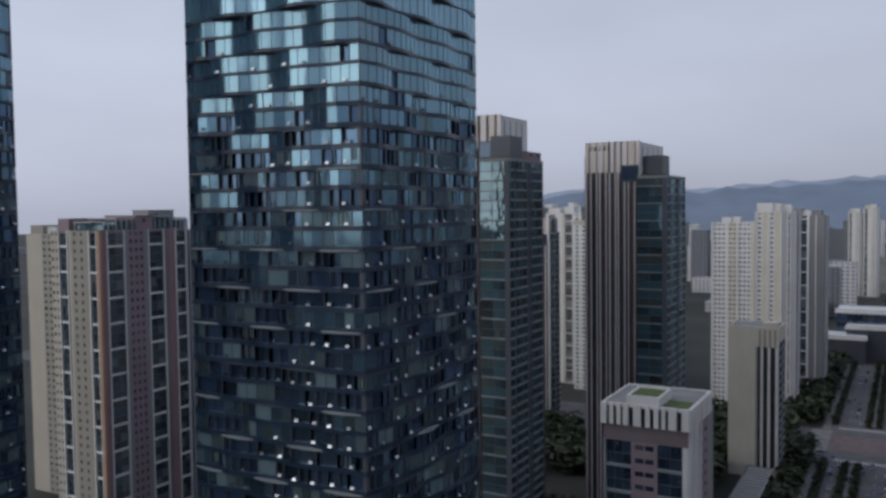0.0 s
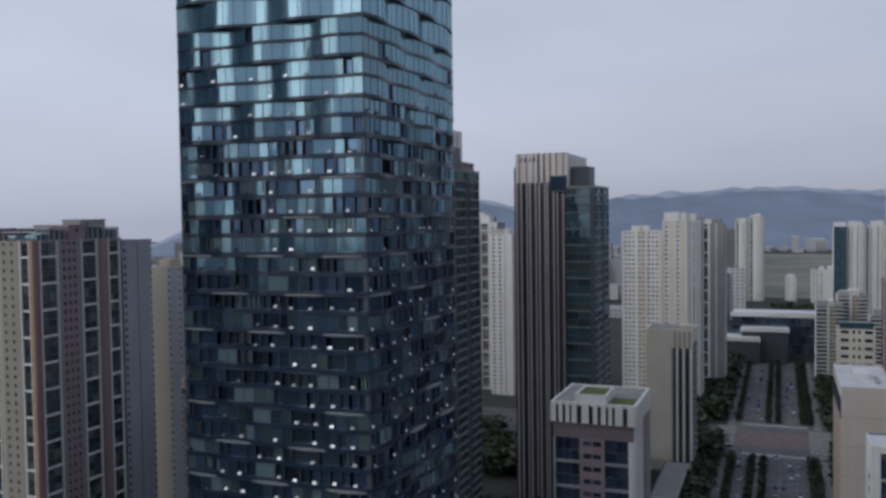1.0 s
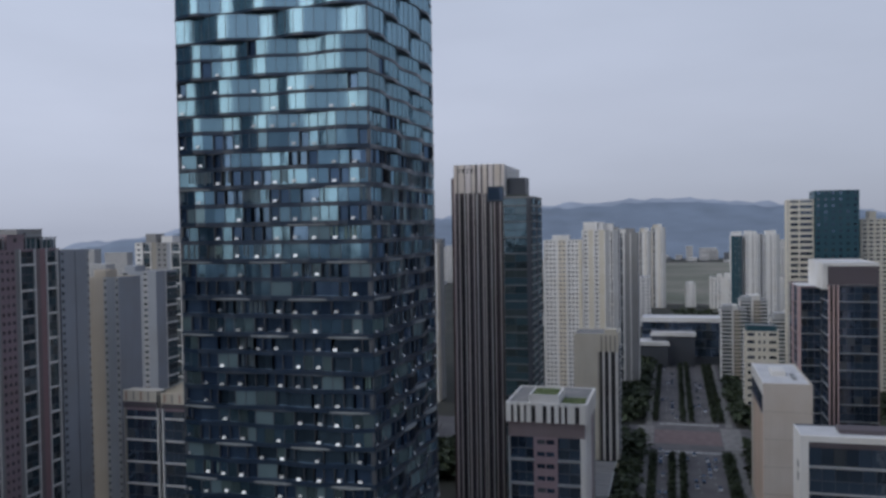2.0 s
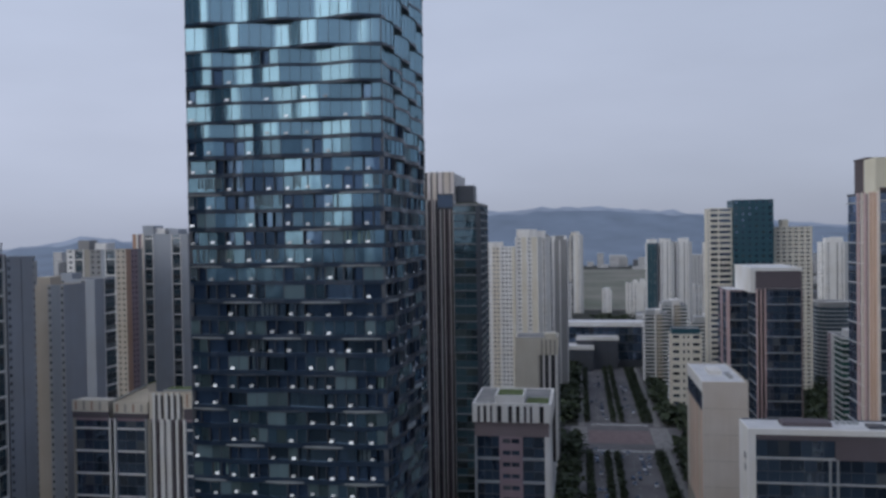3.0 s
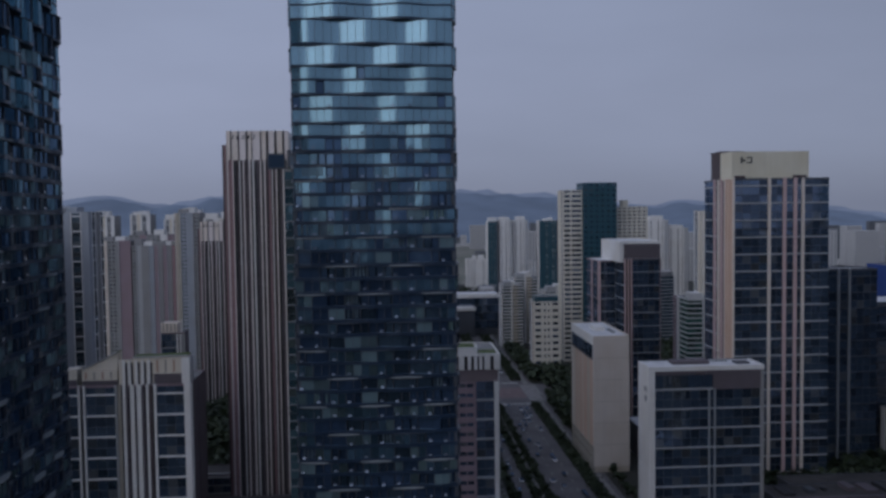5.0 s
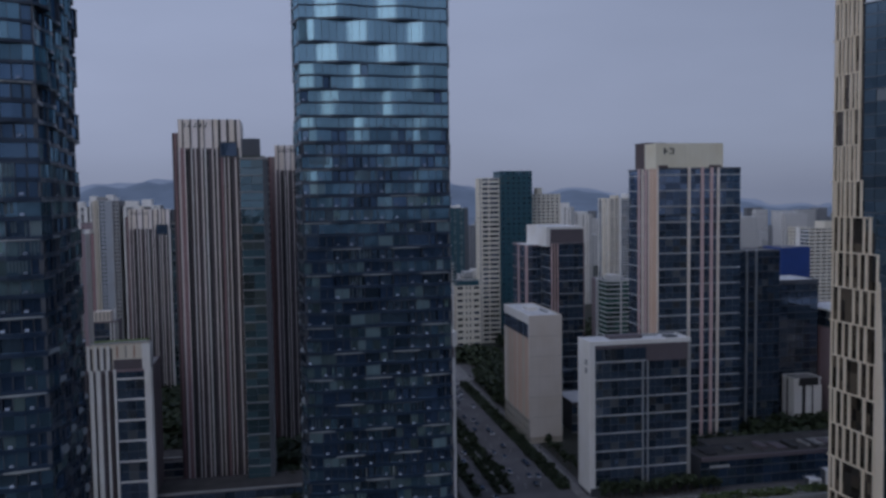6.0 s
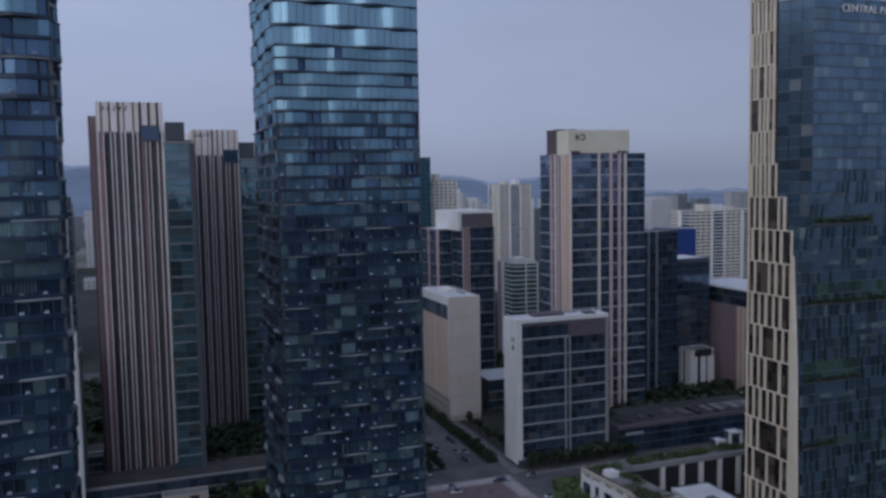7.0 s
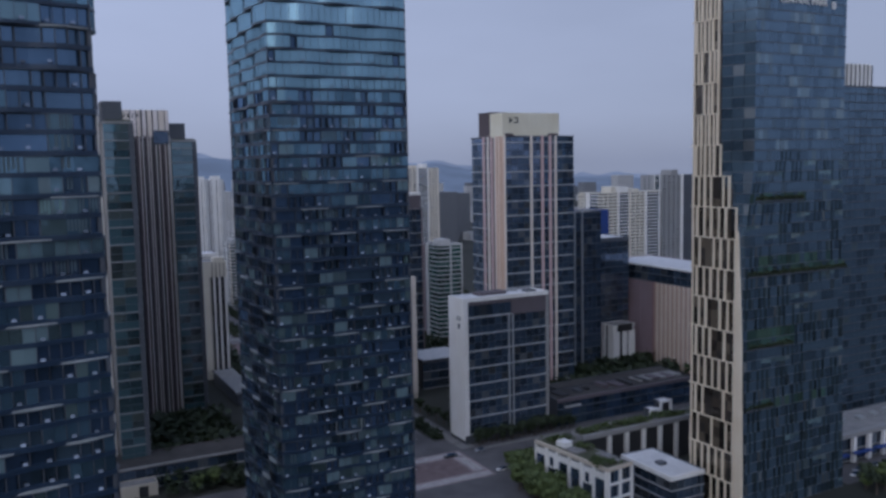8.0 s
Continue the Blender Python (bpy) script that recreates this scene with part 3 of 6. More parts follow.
    part("awning_window", vents, VENTS, th, "small windows pushed open", "stuff")
    return th


wave_tower(-107, -72, 105, 143, "tall glass tower with rippling floor bands, reflecting the sky", 56, 112)
wave_tower(-187.9, -153.3, 47.1, 105.7, "tall dark glass tower with rippling floor bands", 56, 112, 32, 1.25).rotation_euler = (0, 0, radians(7.55))


# ---- striped residential towers ----
def stripes(k):
    """Fins and panels of the striped front, k varies the order a little."""
    r = random.Random(k)
    row = [("f", .5, FIN), ("w", 1.5, ROSE if k == 3 else PLUM), ("f", .35, FIN), ("d", 1.2), ("w", .9, GAP)]
    for i in range(9):
        row += [("f", .34 + .2 * r.random(), FIN if i % 3 else WHITE), (("d", .7 + .5 * r.random()) if r.random() < .5 else ("w", .8 + .5 * r.random(), GAP))]
        if i % 2:
            row += [("w", .45 + .4 * r.random(), ROSE if i == 5 and k == 3 else PLUM), ("d", .4)]
    return row + [("f", .7, WHITE)]


def crown_row(k):
    r = random.Random(k)
    row = [("f", 1.2, PALE)]
    for i in range(8):
        row += [("d", .35 + r.random() * .5), ("f", 1.0 + r.random() * 1.5, FIN if i % 2 else PALE)]
    return row


def striped_tower(x0, x1, y0, y1, h, bay, seed, label, share=.62):
    """bay: its right side, front, back and height; share: how far the crown runs back."""
    hs = House("striped_tower", x0, x1, y0, y1, h - 12, label, "tower", "striped towers", core=PURPLE)
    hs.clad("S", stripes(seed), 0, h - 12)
    hs.clad("W", [("f", .8, PALE), ("w", 3, BROWN), ("f", .6, WHITE), ("s", 6, PINK, 2), ("w", 2, ROSE), ("f", .6, WHITE), ("s", 8, PINK, 2), ("w", 3, BROWN)], 0, h - 12)
    hs.clad("E", [("f", .8, WHITE), ("w", 3, PURPLE), ("s", 6, PINK, 2), ("w", 4, PURPLE), ("s", 8, PINK, 2)], 0, h - 12)
    # the paler crown stands over the roof, open behind
    for side in "SEW":
        width = hs.frame_of(side)[4]
        if side == "S":
            hs.clad(side, crown_row(seed), h - 12, h)
        else:
            hs.put("crown_panel", PALE if side == "W" else WHITE, side, *((0, width * share) if side == "E" else (width * (1 - share), width)), h - 12, h - .5, 0, .6)
            for i in range(4):
                a = width * share * (.1 + .22 * i) + (0 if side == "E" else width * (1 - share))
                # Proud near-black strips, coloured as the slits' inner shade.
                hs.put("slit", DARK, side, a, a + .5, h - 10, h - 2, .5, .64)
    hs.geo("crown_back", BEIGE).box(x0 + .5, x1 - .5, y0 + .6, y0 + 3, h - 12.5, h - 1)
    # dark marks along the top of the crown, worn past reading
    for i in range(5):
        a = (x1 - x0) * (.08 + .085 * i)
        hs.put("sign_mark", DARK, "S", a, a + .9, h - 3.4, h - 2.8 + .5 * (i % 2), 1.0, 1.06)
        hs.put("sign_mark", DARK, "S", a + .6, a + 1.1, h - 2.6 + .1 * (i % 3), h - 1.6, 1.0, 1.06)
    # window high in the front
    a = (x1 - x0) * .66
    hs.put("loggia", SLATE, "S", a, a + 7.2, h - 16, h - 9.4, .4, 1.25)
    hs.put("loggia_glass", NIGHT_GLASS, "S", a + .4, a + 6.8, h - 15.2, h - 10, 1.2, 1.3)
    hs.done()
    bx1, by0, by1, bh = bay
    bs = House("bay", x1, bx1, by0, by1, bh, "", core=GREY, of=hs, loose=60)
    bs.clad("S", [("g", 4, None, 2), ("w", .8, BAYGREY)], 0, bh - 1, 3.3, BAY_GLASS, BAYEDGE, .5, 2)
    bs.clad("E", [("g", 3, None, 1), ("w", 1, BAYGREY), ("g", 7, None, 3), ("w", 1.2, BAYGREY), ("s", 2.4, BAYGREY, 1), ("g", 7, None, 3), ("w", 1.4, BAYGREY)], 0, bh - 1, 3.3, BAY_GLASS, BAYEDGE, .7)
    ws = House("west_bay", x0 - 3.6, x0 - .1, y0 + 9, y1 - 4, h - 5, "", core=BROWN, of=hs)
    ws.clad("S", [("w", 1, BROWN), ("f", .5, ROSE), ("w", 2, PURPLE)], 0, h - 5)
    ws.clad("W", [("w", 3, BROWN), ("s", 6, PURPLE, 2), ("w", 3, BROWN)], 0, h - 5)
    ws.done()
    bs.geo("plant_room", SLATE).box(x1 + .6, min(x1 + 8, bx1 - .4), by0 + (by1 - by0) * .25, by0 + (by1 - by0) * .6, bh - .4, bh + 8)
    bs.geo("planting", LEAF).box(x1 + 1, bx1 - 1, by0 + .8, by0 + 2.2, bh - .4, bh + .5)
    bs.done()
    return hs.thing


striped_tower(-153.5, -128, 275, 312, 157.7, (-117, 257, 287, 141), 3, "tall residential tower with white and brown upright fins")
striped_tower(-114.3, -92.4, 325, 361, 149.8, (-80.8, 321, 351, 136), 8, "tall striped tower with pale crown and green glass balconies", .97)
striped_tower(-204, -180, 450, 466, 118.5, (-176.8, 451, 459, 110), 5, "lower striped tower behind its taller neighbours")

# ---- striped mid-rise with the roof garden, by the avenue ----
hs = House("garden_roof_block", -71, -49, 215, 247, 67.4, "mid-rise block with striped white crown and grass roof garden", core=PINK, loose=150)
hs.clad("S", [("f", .6, ALU), ("g", 6.8, None, 3), ("w", .8, PINK), ("s", 5.4, PINK, 2, .06), ("w", .8, PINK), ("g", 6.6, None, 2), ("f", 1.3, WHITE)], 0, 63, 3.5, NIGHT_GLASS, ALU, .75, 2)
hs.put("wall_panel", PURPLE, "S", 0, 22, 63, 67.4, 0, .5)
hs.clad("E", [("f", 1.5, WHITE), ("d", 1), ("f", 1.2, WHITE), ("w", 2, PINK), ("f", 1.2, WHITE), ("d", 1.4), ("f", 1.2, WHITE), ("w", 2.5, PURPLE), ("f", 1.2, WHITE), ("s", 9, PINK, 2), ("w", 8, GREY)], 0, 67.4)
hs.clad("W", [("w", 6, PINK), ("s", 9, PINK, 3), ("w", 6, PURPLE)], 0, 67.4)
hs.done()
cr = House("crown", -71.5, -48.5, 214.5, 240, 73, "", core=WHITE, of=hs, base=67.4, roof=ROOF)
cr.geo("roof_lawn", GRASS_ROOF).box(-55.8, -49.2, 215, 224, 72.5, 72.9)
rr = random.Random(4)
for side in "SE":
    row = [("f", 1.2, WHITE)]
    for i in range(9):
        row += [("d", .5 + rr.random() * .7), ("f", .7 + rr.random() * 1.1, WHITE)]
    cr.clad(side, row, 67.4, 73)
cr.clad("W", [("w", 1, WHITE)], 67.4, 73)
cr.done()
gb = House("garden_tray", -64.8, -56.2, 214.7, 227, 75.3, "", core=WHITE, of=hs, base=72.4, roof=GRASS_ROOF)
for side in "SEWN":
    gb.clad(side, [("w", 1, WHITE)], 72.4, 75.3)
gb.done()

# ---- cream block with three white fins ----
hs = House("cream_block", -73, -51, 402, 424, 69, "cream rendered mid-rise block with tall white fins in a dark recess", core=LIGHTCREAM, loose=40)
hs.clad("S", [("w", 12, LIGHTCREAM), ("w", 10, LIGHTCREAM)], 60, 69)
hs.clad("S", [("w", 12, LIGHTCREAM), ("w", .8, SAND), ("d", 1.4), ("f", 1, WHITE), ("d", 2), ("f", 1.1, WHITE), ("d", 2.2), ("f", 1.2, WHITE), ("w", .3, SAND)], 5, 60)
for i in range(4):
    hs.put("slit", SAND, "S", 13.3 + 2.2 * i, 14.2 + 2.2 * i, 60, 68, .5, .62)
hs.clad("E", [("w", 1.5, GREY), ("g", 9, None, 2), ("w", 2, GREY), ("g", 7, None, 2)], 0, 62, 3.7, NIGHT_GLASS, GREY, .6)
hs.clad("E", [("w", 1, LIGHTCREAM)], 62, 69)
hs.clad("W", [("w", 1, LIGHTCREAM)])
roof_box(hs, -58, -52, 404, 410, 68.6, 71, LIGHTCREAM)
hs.done()

# ---- striped low block with sloping planted roofs ----
hs = House("terraced_block", -218, -160, 250, 276, 57.5, "mid-rise block with striped fins, cream crowns and sloping planted roofs", core=PINK, loose=160)
hs.clad("S", [("w", 1, SAND), ("g", 13, None, 4), ("f", .7, WHITE), ("d", 1.2), ("f", .7, WHITE), ("g", 11, None, 3), ("f", .7, ALU), ("w", 1.4, SAND), ("d", .8), ("f", 1.0, WHITE), ("w", .8, PLUM),
              ("d", .9), ("f", 1.5, WHITE), ("d", .9), ("f", 1.7, WHITE), ("w", 1.0, PLUM), ("d", .8), ("f", .9, WHITE), ("w", 1, BROWN), ("d", .9), ("f", .9, WHITE), ("g", 10.3, None, 3), ("f", 2.4, WHITE)],
        0, 57.5, 3.9, NIGHT_GLASS, WHITE, .55, 2)
hs.clad("E", [("f", 1.2, WHITE), ("w", 10, PLUM), ("d", 1), ("w", 12, PLUM)], 0, 57.5, 3.7)
hs.put("crown_panel", SILVER, "E", 0, 6, 57.5, 66.8, 0, .5)
hs.clad("W", [("w", 1, SAND), ("s", 8, SAND, 3), ("w", 3, PINK)], 0, 57.5, 3.0)
for a, b, low, z in ((0, 14.5, 59.6, 63.5), (16.5, 30, 59.2, 62.8), (44, 55.4, 61.2, 66.6)):
    # Flat plum strip stands in for the shaded soffit under the crown.
    hs.put("recess", PLUM, "S", a, b, 57.5, low, 0, .75)
    hs.put("crown_panel", IVORY, "S", a, b, low, z, 0, .9)
    hs.geo("crown_back", IVORY).box(-218 + a, -218 + b, 250.4, 256, 57, z - .3)
    for i in range(int((b - a) / 3.2)):
        hs.put("slit", SAND if i % 2 else ORANGE, "S", a + 1.2 + 3.2 * i, a + 1.9 + 3.2 * i, low + .5, z - .4, .9, 1.0)
hs.put("fin", WHITE, "S", 54.8, 58, 57.5, 66.8, 0, 1.0)
hs.put("crown_panel", IVORY, "S", 30.5, 44, 57.5, 66.5, 0, .5)
for a in (32, 34.2, 36.8, 39.2, 41.6):
    hs.put("crown_fin", WHITE, "S", a, a + 1.1, 57.5, 66.3, .5, 1.1)
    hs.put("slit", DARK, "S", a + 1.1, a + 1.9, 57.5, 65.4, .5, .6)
for a, b, za, zb in ((16.5, 30, 63.2, 69), (36, 57, 67.0, 67.4)):
    for name_, mat_, low, up, y0_, y1_ in (("gable_wall", IVORY, 57 - za, -.1, 250.6, 256), ("sloping_roof", GRASS_ROOF, -.08, .3, 250.2, 256.5), ("roof_edge", ALU, -.1, .45, 249.9, 250.18)):
        z_ = [57, 57, 57, 57] if low < -1 else [za + low, zb + low, zb + low, za + low]
        hs.geo(name_, mat_).hexa([(-218 + a, y0_, z_[0]), (-218 + b, y0_, z_[1]), (-218 + b, y1_, z_[2]), (-218 + a, y1_, z_[3]),
                                  (-218 + a, y0_, za + up), (-218 + b, y0_, zb + up), (-218 + b, y1_, zb + up), (-218 + a, y1_, za + up)])
hs.geo("crown_back", IVORY).box(-204, -176, 256, 269, 57, 62)
hs.done()
hs.thing.location, hs.thing.scale = (-190.2, 253, 0), (.957, 1, 1.045)


# ---- apartment slabs on the west side ----
def apartment(name, x0, x1, y0, y1, h, south, east, label, core=PINK, west=None, heads=2, group="apartment slabs", glass_mat=FLAT_GLASS, edge=.3, storey=2.9):
    a = House(name, x0, x1, y0, y1, h, label, "apartment block", group, core=core)
    if core in (WHITE, IVORY) and glass_mat is FLAT_GLASS:
        glass_mat = FAR_GLASS
    a.clad("S", south, 0, h, storey, glass_mat, edge=edge)
    a.clad("E", east, 0, h, storey, glass_mat, edge=edge)
    a.clad("W", west or [("w", 1.2, core), ("s", 4, core, 2), ("w", 1.6, core), ("n", 2.6, None, 1), ("w", 1, core)], 0, h, 2.9, glass_mat, edge=edge)
    rr_ = random.Random(int(x0 * 7 + y0))
    for i in range(heads):
        cx = x0 + (x1 - x0) * (.2 + .6 * (i + rr_.random() * .5) / max(1, heads))
        w = 2.2 + rr_.random() * 2.4
        roof_box(a, cx - w, cx + w, y0 + 1.2 + 1.7 * i, y0 + 2.3 + 1.7 * i + (y1 - y0) * .4, h - .5 + .02 * i, h + 2.5 + rr_.random() * 3, WHITE if i % 2 else core)
    a.done()
    return a.thing


slab_house = apartment("apartment_block", -260, -234.7, 190, 229, 118.5,
          [("s", 3.2, CREAM, 2), ("n", 4, None, 2), ("w", 1.2, CREAM), ("s", 5.5, SAND, 2, .36), ("w", 1.5, SAND), ("n", 3.4, None, 1), ("f", 1.2, ORANGE)],
          [("w", 2, ROSE), ("n", 6.5, None, 2), ("w", 1.4, GREY), ("s", 6, PINK, 3), ("w", 1.4, GREY), ("n", 6.5, None, 2), ("w", 2, PURPLE), ("w", 2.4, ROSE), ("n", 5, None, 2), ("w", 1, GREY)],
          "tall apartment slab with cream end wall and pink-grey front", heads=1)
for x0, x1, y0, y1, top, mat in ((-250, -235.4, 192, 196, 121.4, SILVER), (-249, -235.4, 197, 204, 122.6, SILVER), (-251, -235.4, 205.4, 213, 123.4, PINK), (-250, -235.4, 213.8, 221, 123.2, SILVER), (-249, -241, 216, 228, 125.2, GREY), (-249, -235.8, 222, 228.6, 122.4, SILVER)):
    g = Geo()
    g.box(x0 - .3, x1 + .3, y0 - .15, y1 + .15, top - .4, top)
    if mat is not SILVER:
        g.box(x0, x1, y0, y1, 118, top - .4)
    attic = part("attic", g, mat, slab_house)
    g = Geo()
    if mat is not SILVER:
        g.box(x1 - .05, x1 + .06, y0 + 3, y0 + 4.2, top - 2.6, top - 1.2)
        part("attic_window", g, DARK, attic)
        continue
    # open frames stand round glazed lift lobbies
    g.box(x0 + 1, x1 - .7, y0 + .5, y1 - .5, 118, top - 1.2)
    part("attic_glazing", g, BAY_GLASS, attic)
    n_ = max(2, int((y1 - y0) / 1.9))
    for j in range(n_ + 1):
        y_ = y0 + (y1 - y0 - .3) * j / n_
        for x_ in (x0, x1 - .3):
            g = Geo()
            g.box(x_, x_ + .3, y_, y_ + .3, 118, top - .4)
            part("post", g, mat, attic)
apartment("apartment_block", -258, -234.9, 229.6, 245.4, 117.5, [("w", 1, BLUEGREY)], [("s", 2.2, BLUEGREY, 1, .2), ("w", 5, BLUEGREY), ("d", .4), ("w", 6, BLUEGREY), ("s", 1.6, SILVER, 1, .2)],
          "blue-grey end of an apartment slab", core=BLUEGREY, heads=1)
apartment("apartment_block", -345, -322, 240, 262, 115.5,
          [("w", 9, CREAM), ("s", 6, SAND, 2), ("w", 5, SAND)], [("s", 9, GREY, 3), ("w", 3, PINK), ("n", 6, None)],
          "cream apartment slab seen between two towers", core=SAND)
apartment("apartment_block", -248, -233.8, 260, 275, 106, [("w", 8, BEIGE), ("s", 1.4, SILVER, 1, .15), ("w", 4, BLUEGREY), ("s", 1.4, SILVER, 1, .15)], [("w", 1, BLUEGREY)],
          "sand-coloured narrow apartment slab with one window column", core=BEIGE, heads=1)
apartment("apartment_block", -283, -264, 330, 348, 104.5, [("s", 2.6, SILVER, 1, .12), ("w", 5, BLUEGREY), ("s", 1.8, SILVER, 1, .15), ("w", 3, BLUEGREY)], [("w", 3, BLUEGREY), ("n", 4, None)],
          "blue-grey apartment slab with a column of bays", core=BLUEGREY, heads=1)
apartment("apartment_block", -314, -279.5, 385, 403, 117.5, [("s", 4, WHITE, 1), ("n", 5, None), ("w", 3, SAND), ("s", 6, GREY, 2), ("w", 2, BLUEGREY), ("n", 5.5, None), ("s", 5, BEIGE, 2)], [("w", 3, ORANGE), ("s", 4, PINK, 2), ("w", 3, GREY)],
          "grey apartment slab with white window columns and stepped top", core=GREY, heads=2)
apartment("apartment_block", -295, -261, 420, 446, 125.5, [("w", 2.5, ORANGE), ("f", 1.2, WHITE), ("w", 2, PINK), ("f", 1.2, PALE), ("n", 6, None), ("w", 11, BLUEGREY), ("n", 6, None), ("w", 4, BLUEGREY)],
          [("w", 4, BLUEGREY), ("n", 5, None), ("w", 6, GREY), ("n", 5, None)], "blue-grey apartment tower with white and orange edge strips", core=BLUEGREY, heads=3)
for x0, x1, h, row, lab in (
        (-314, -301.6, 92.5, [("f", .5, SHELL), ("s", 4, ROSE, 2, .2), ("w", 1, SAND), ("s", 4, ROSE, 2, .2), ("w", .6, SHELL)], "rose-brown apartment tower with window columns"),
        (-301.2, -279.8, 104, [("f", 1.4, SHELL), ("w", 1.6, PALE), ("f", .7, SHELL), ("s", 5, GREY, 2, .2), ("w", 2, GREY), ("f", .3, SILVER), ("w", 7, PINK)], "pink-grey apartment tower with pale edge fins"),
        (-279.4, -263, 100, [("d", .6), ("s", 2.6, GREY, 1, .2), ("f", .4, SILVER), ("w", 3, SILVER), ("w", 5, GREY), ("f", .3, SILVER), ("w", 3, BLUEGREY)], "grey apartment tower with one window column"),
        (-262.6, -247.4, 100, [("w", 2.4, PINK), ("f", .3, SILVER), ("w", 3, GREY), ("d", .3), ("w", 2.6, PINK), ("f", .3, SILVER), ("w", 3, GREY), ("d", .3), ("w", 2, ROSE)], "rose-grey apartment tower with slim upright ribs"),
        (-247, -229, 124, [("f", .8, SHELL), ("w", 1.6, CREAM), ("d", .4), ("f", .6, LIGHTCREAM), ("s", 4, BLUEGREY, 2, .2), ("w", 4, BLUEGREY), ("f", .4, SILVER), ("s", 4, GREY, 2, .2)], "blue-grey apartment tower with cream edge strips")):
    apartment("apartment_block", x0, x1, 560, 584, h, row, [("w", 3, GREY), ("s", 5, GREY, 2)], lab, core=GREY)
apartment("apartment_block", -256, -229, 600, 626, 123, [("w", 3, CREAM), ("w", 5, BLUEGREY), ("f", 1, CREAM), ("s", 6, GREY, 2), ("w", 3, CREAM), ("s", 6, GREY, 2)], [("w", 3, GREY), ("s", 5, GREY, 2)],
          "pale striped apartment tower far behind", core=BLUEGREY)
apartment("apartment_block", -306, -262, 640, 660, 106, [("s", 5, GREY, 2), ("w", 3, PINK), ("s", 6, GREY, 3), ("w", 3, WHITE), ("s", 6, PINK, 3)], [("w", 3, GREY), ("s", 5, GREY, 2)],
          "grey apartment slab far behind", core=GREY)
for x, w, h in ((-386, 18, 122), (-352, 20, 123), (-318, 16, 118), (-300, 14, 124)):
    apartment("apartment_block", x, x + w, 800, 822, h, [("f", 1, WHITE), ("n", 3, None), ("w", 2, IVORY), ("f", 1, WHITE), ("n", 3, None), ("w", 2, WHITE)], [("w", 3, GREY), ("s", 5, GREY, 2)],
              "slim white apartment tower in the distance", core=WHITE, heads=2)
apartment("apartment_block", -226, -200, 560, 580, 120, [("f", 1, WHITE), ("n", 4, None), ("w", 3, WHITE), ("f", 1, IVORY), ("n", 4, None), ("s", 4, WHITE, 1)], [("w", 3, GREY), ("s", 5, GREY, 3)],
          "white apartment tower behind a striped tower", core=WHITE)
apartment("apartment_block", -200, -184, 545, 565, 112, [("s", 6, WHITE, 2), ("f", .6, WHITE), ("w", 3, WHITE), ("f", .8, WHITE)], [("w", 3, BEIGE), ("s", 5, GREY, 3)],
          "white and beige apartment slab behind a striped tower", core=BEIGE)

hs = House("crown_block", -216, -203, 400, 410, 57, "small dark block with a pale crown behind the terraced one", core=PURPLE)
hs.clad("S", [("g", 8, None, 3), ("f", .6, WHITE), ("d", 1), ("f", .6, WHITE), ("w", 2, GREY)], 0, 56, 3.9, NIGHT_GLASS, GREY, .5, 2)
hs.clad("E", [("w", 1, PLUM)])
hs.put("crown_panel", PALE, "S", 0, 9, 57, 62.5, 0, .8)
for i in range(4):
    hs.put("slit", SAND, "S", 1 + 2.1 * i, 1.8 + 2.1 * i, 57.6, 62, .8, .92)
hs.geo("crown_back", PALE).box(-216, -207, 400.4, 408, 56.6, 62.2)
roof_box(hs, -205.5, -204.9, 402, 403, 56.6, 64, WHITE, "post")
hs.done()

# ---- apartment towers behind the cream block ----
apartment("apartment_block", -108.5, -83, 542, 562, 113.5, [("f", .8, WHITE), ("s", 5, WHITE, 3, .2), ("w", 1, WHITE), ("s", 3.4, IVORY, 2, .2), ("f", .7, WHITE), ("s", 5, WHITE, 3, .2), ("w", 1.4, LIGHTCREAM)], [("w", 2, WHITE), ("s", 4, BEIGE, 2), ("n", 3, None), ("w", 2, GREY)],
          "white apartment slab with rows of small windows", core=WHITE, heads=2, glass_mat=FLAT_GLASS)
apartment("apartment_block", -82.5, -59, 541, 560, 120, [("f", .7, WHITE), ("s", 3, WHITE, 1, .2), ("w", 3, LIGHTCREAM), ("f", .7, WHITE), ("s", 2.4, WHITE, 1, .2), ("w", 3.4, LIGHTCREAM), ("f", .6, WHITE), ("w", 2.6, SILVER), ("n", 1.8, None), ("w", 3, SILVER)], [("w", 7, GREY), ("f", .8, WHITE), ("w", 4, PURPLE), ("n", 3, None), ("f", .8, WHITE), ("s", 5, GREY, 2)],
          "tall ivory apartment tower with grey gable", core=WHITE, heads=4)
apartment("apartment_block", -70, -49, 604, 640, 117, [("w", 3, PURPLE), ("f", 1, WHITE), ("n", 3, None), ("f", .6, WHITE), ("w", 2.4, GREY), ("f", .5, WHITE), ("w", 3, GREY)], [("w", 4, GREY), ("n", 3, None), ("w", 2, GREY), ("f", .8, WHITE), ("s", 5, GREY, 2)],
          "grey apartment tower with white edges", core=GREY, heads=3)
for x, w, h in ((-72, 17, 112), (-54, 20, 118)):
    apartment("apartment_block", x, x + w, 1250, 1275, h, [("f", 1, IVORY), ("n", 3, None), ("w", 3, WHITE), ("f", 1, IVORY), ("s", 3, WHITE, 1), ("w", 3, SILVER)], [("w", 3, GREY), ("s", 5, GREY, 2)],
              "ivory apartment tower far up the avenue", core=IVORY)

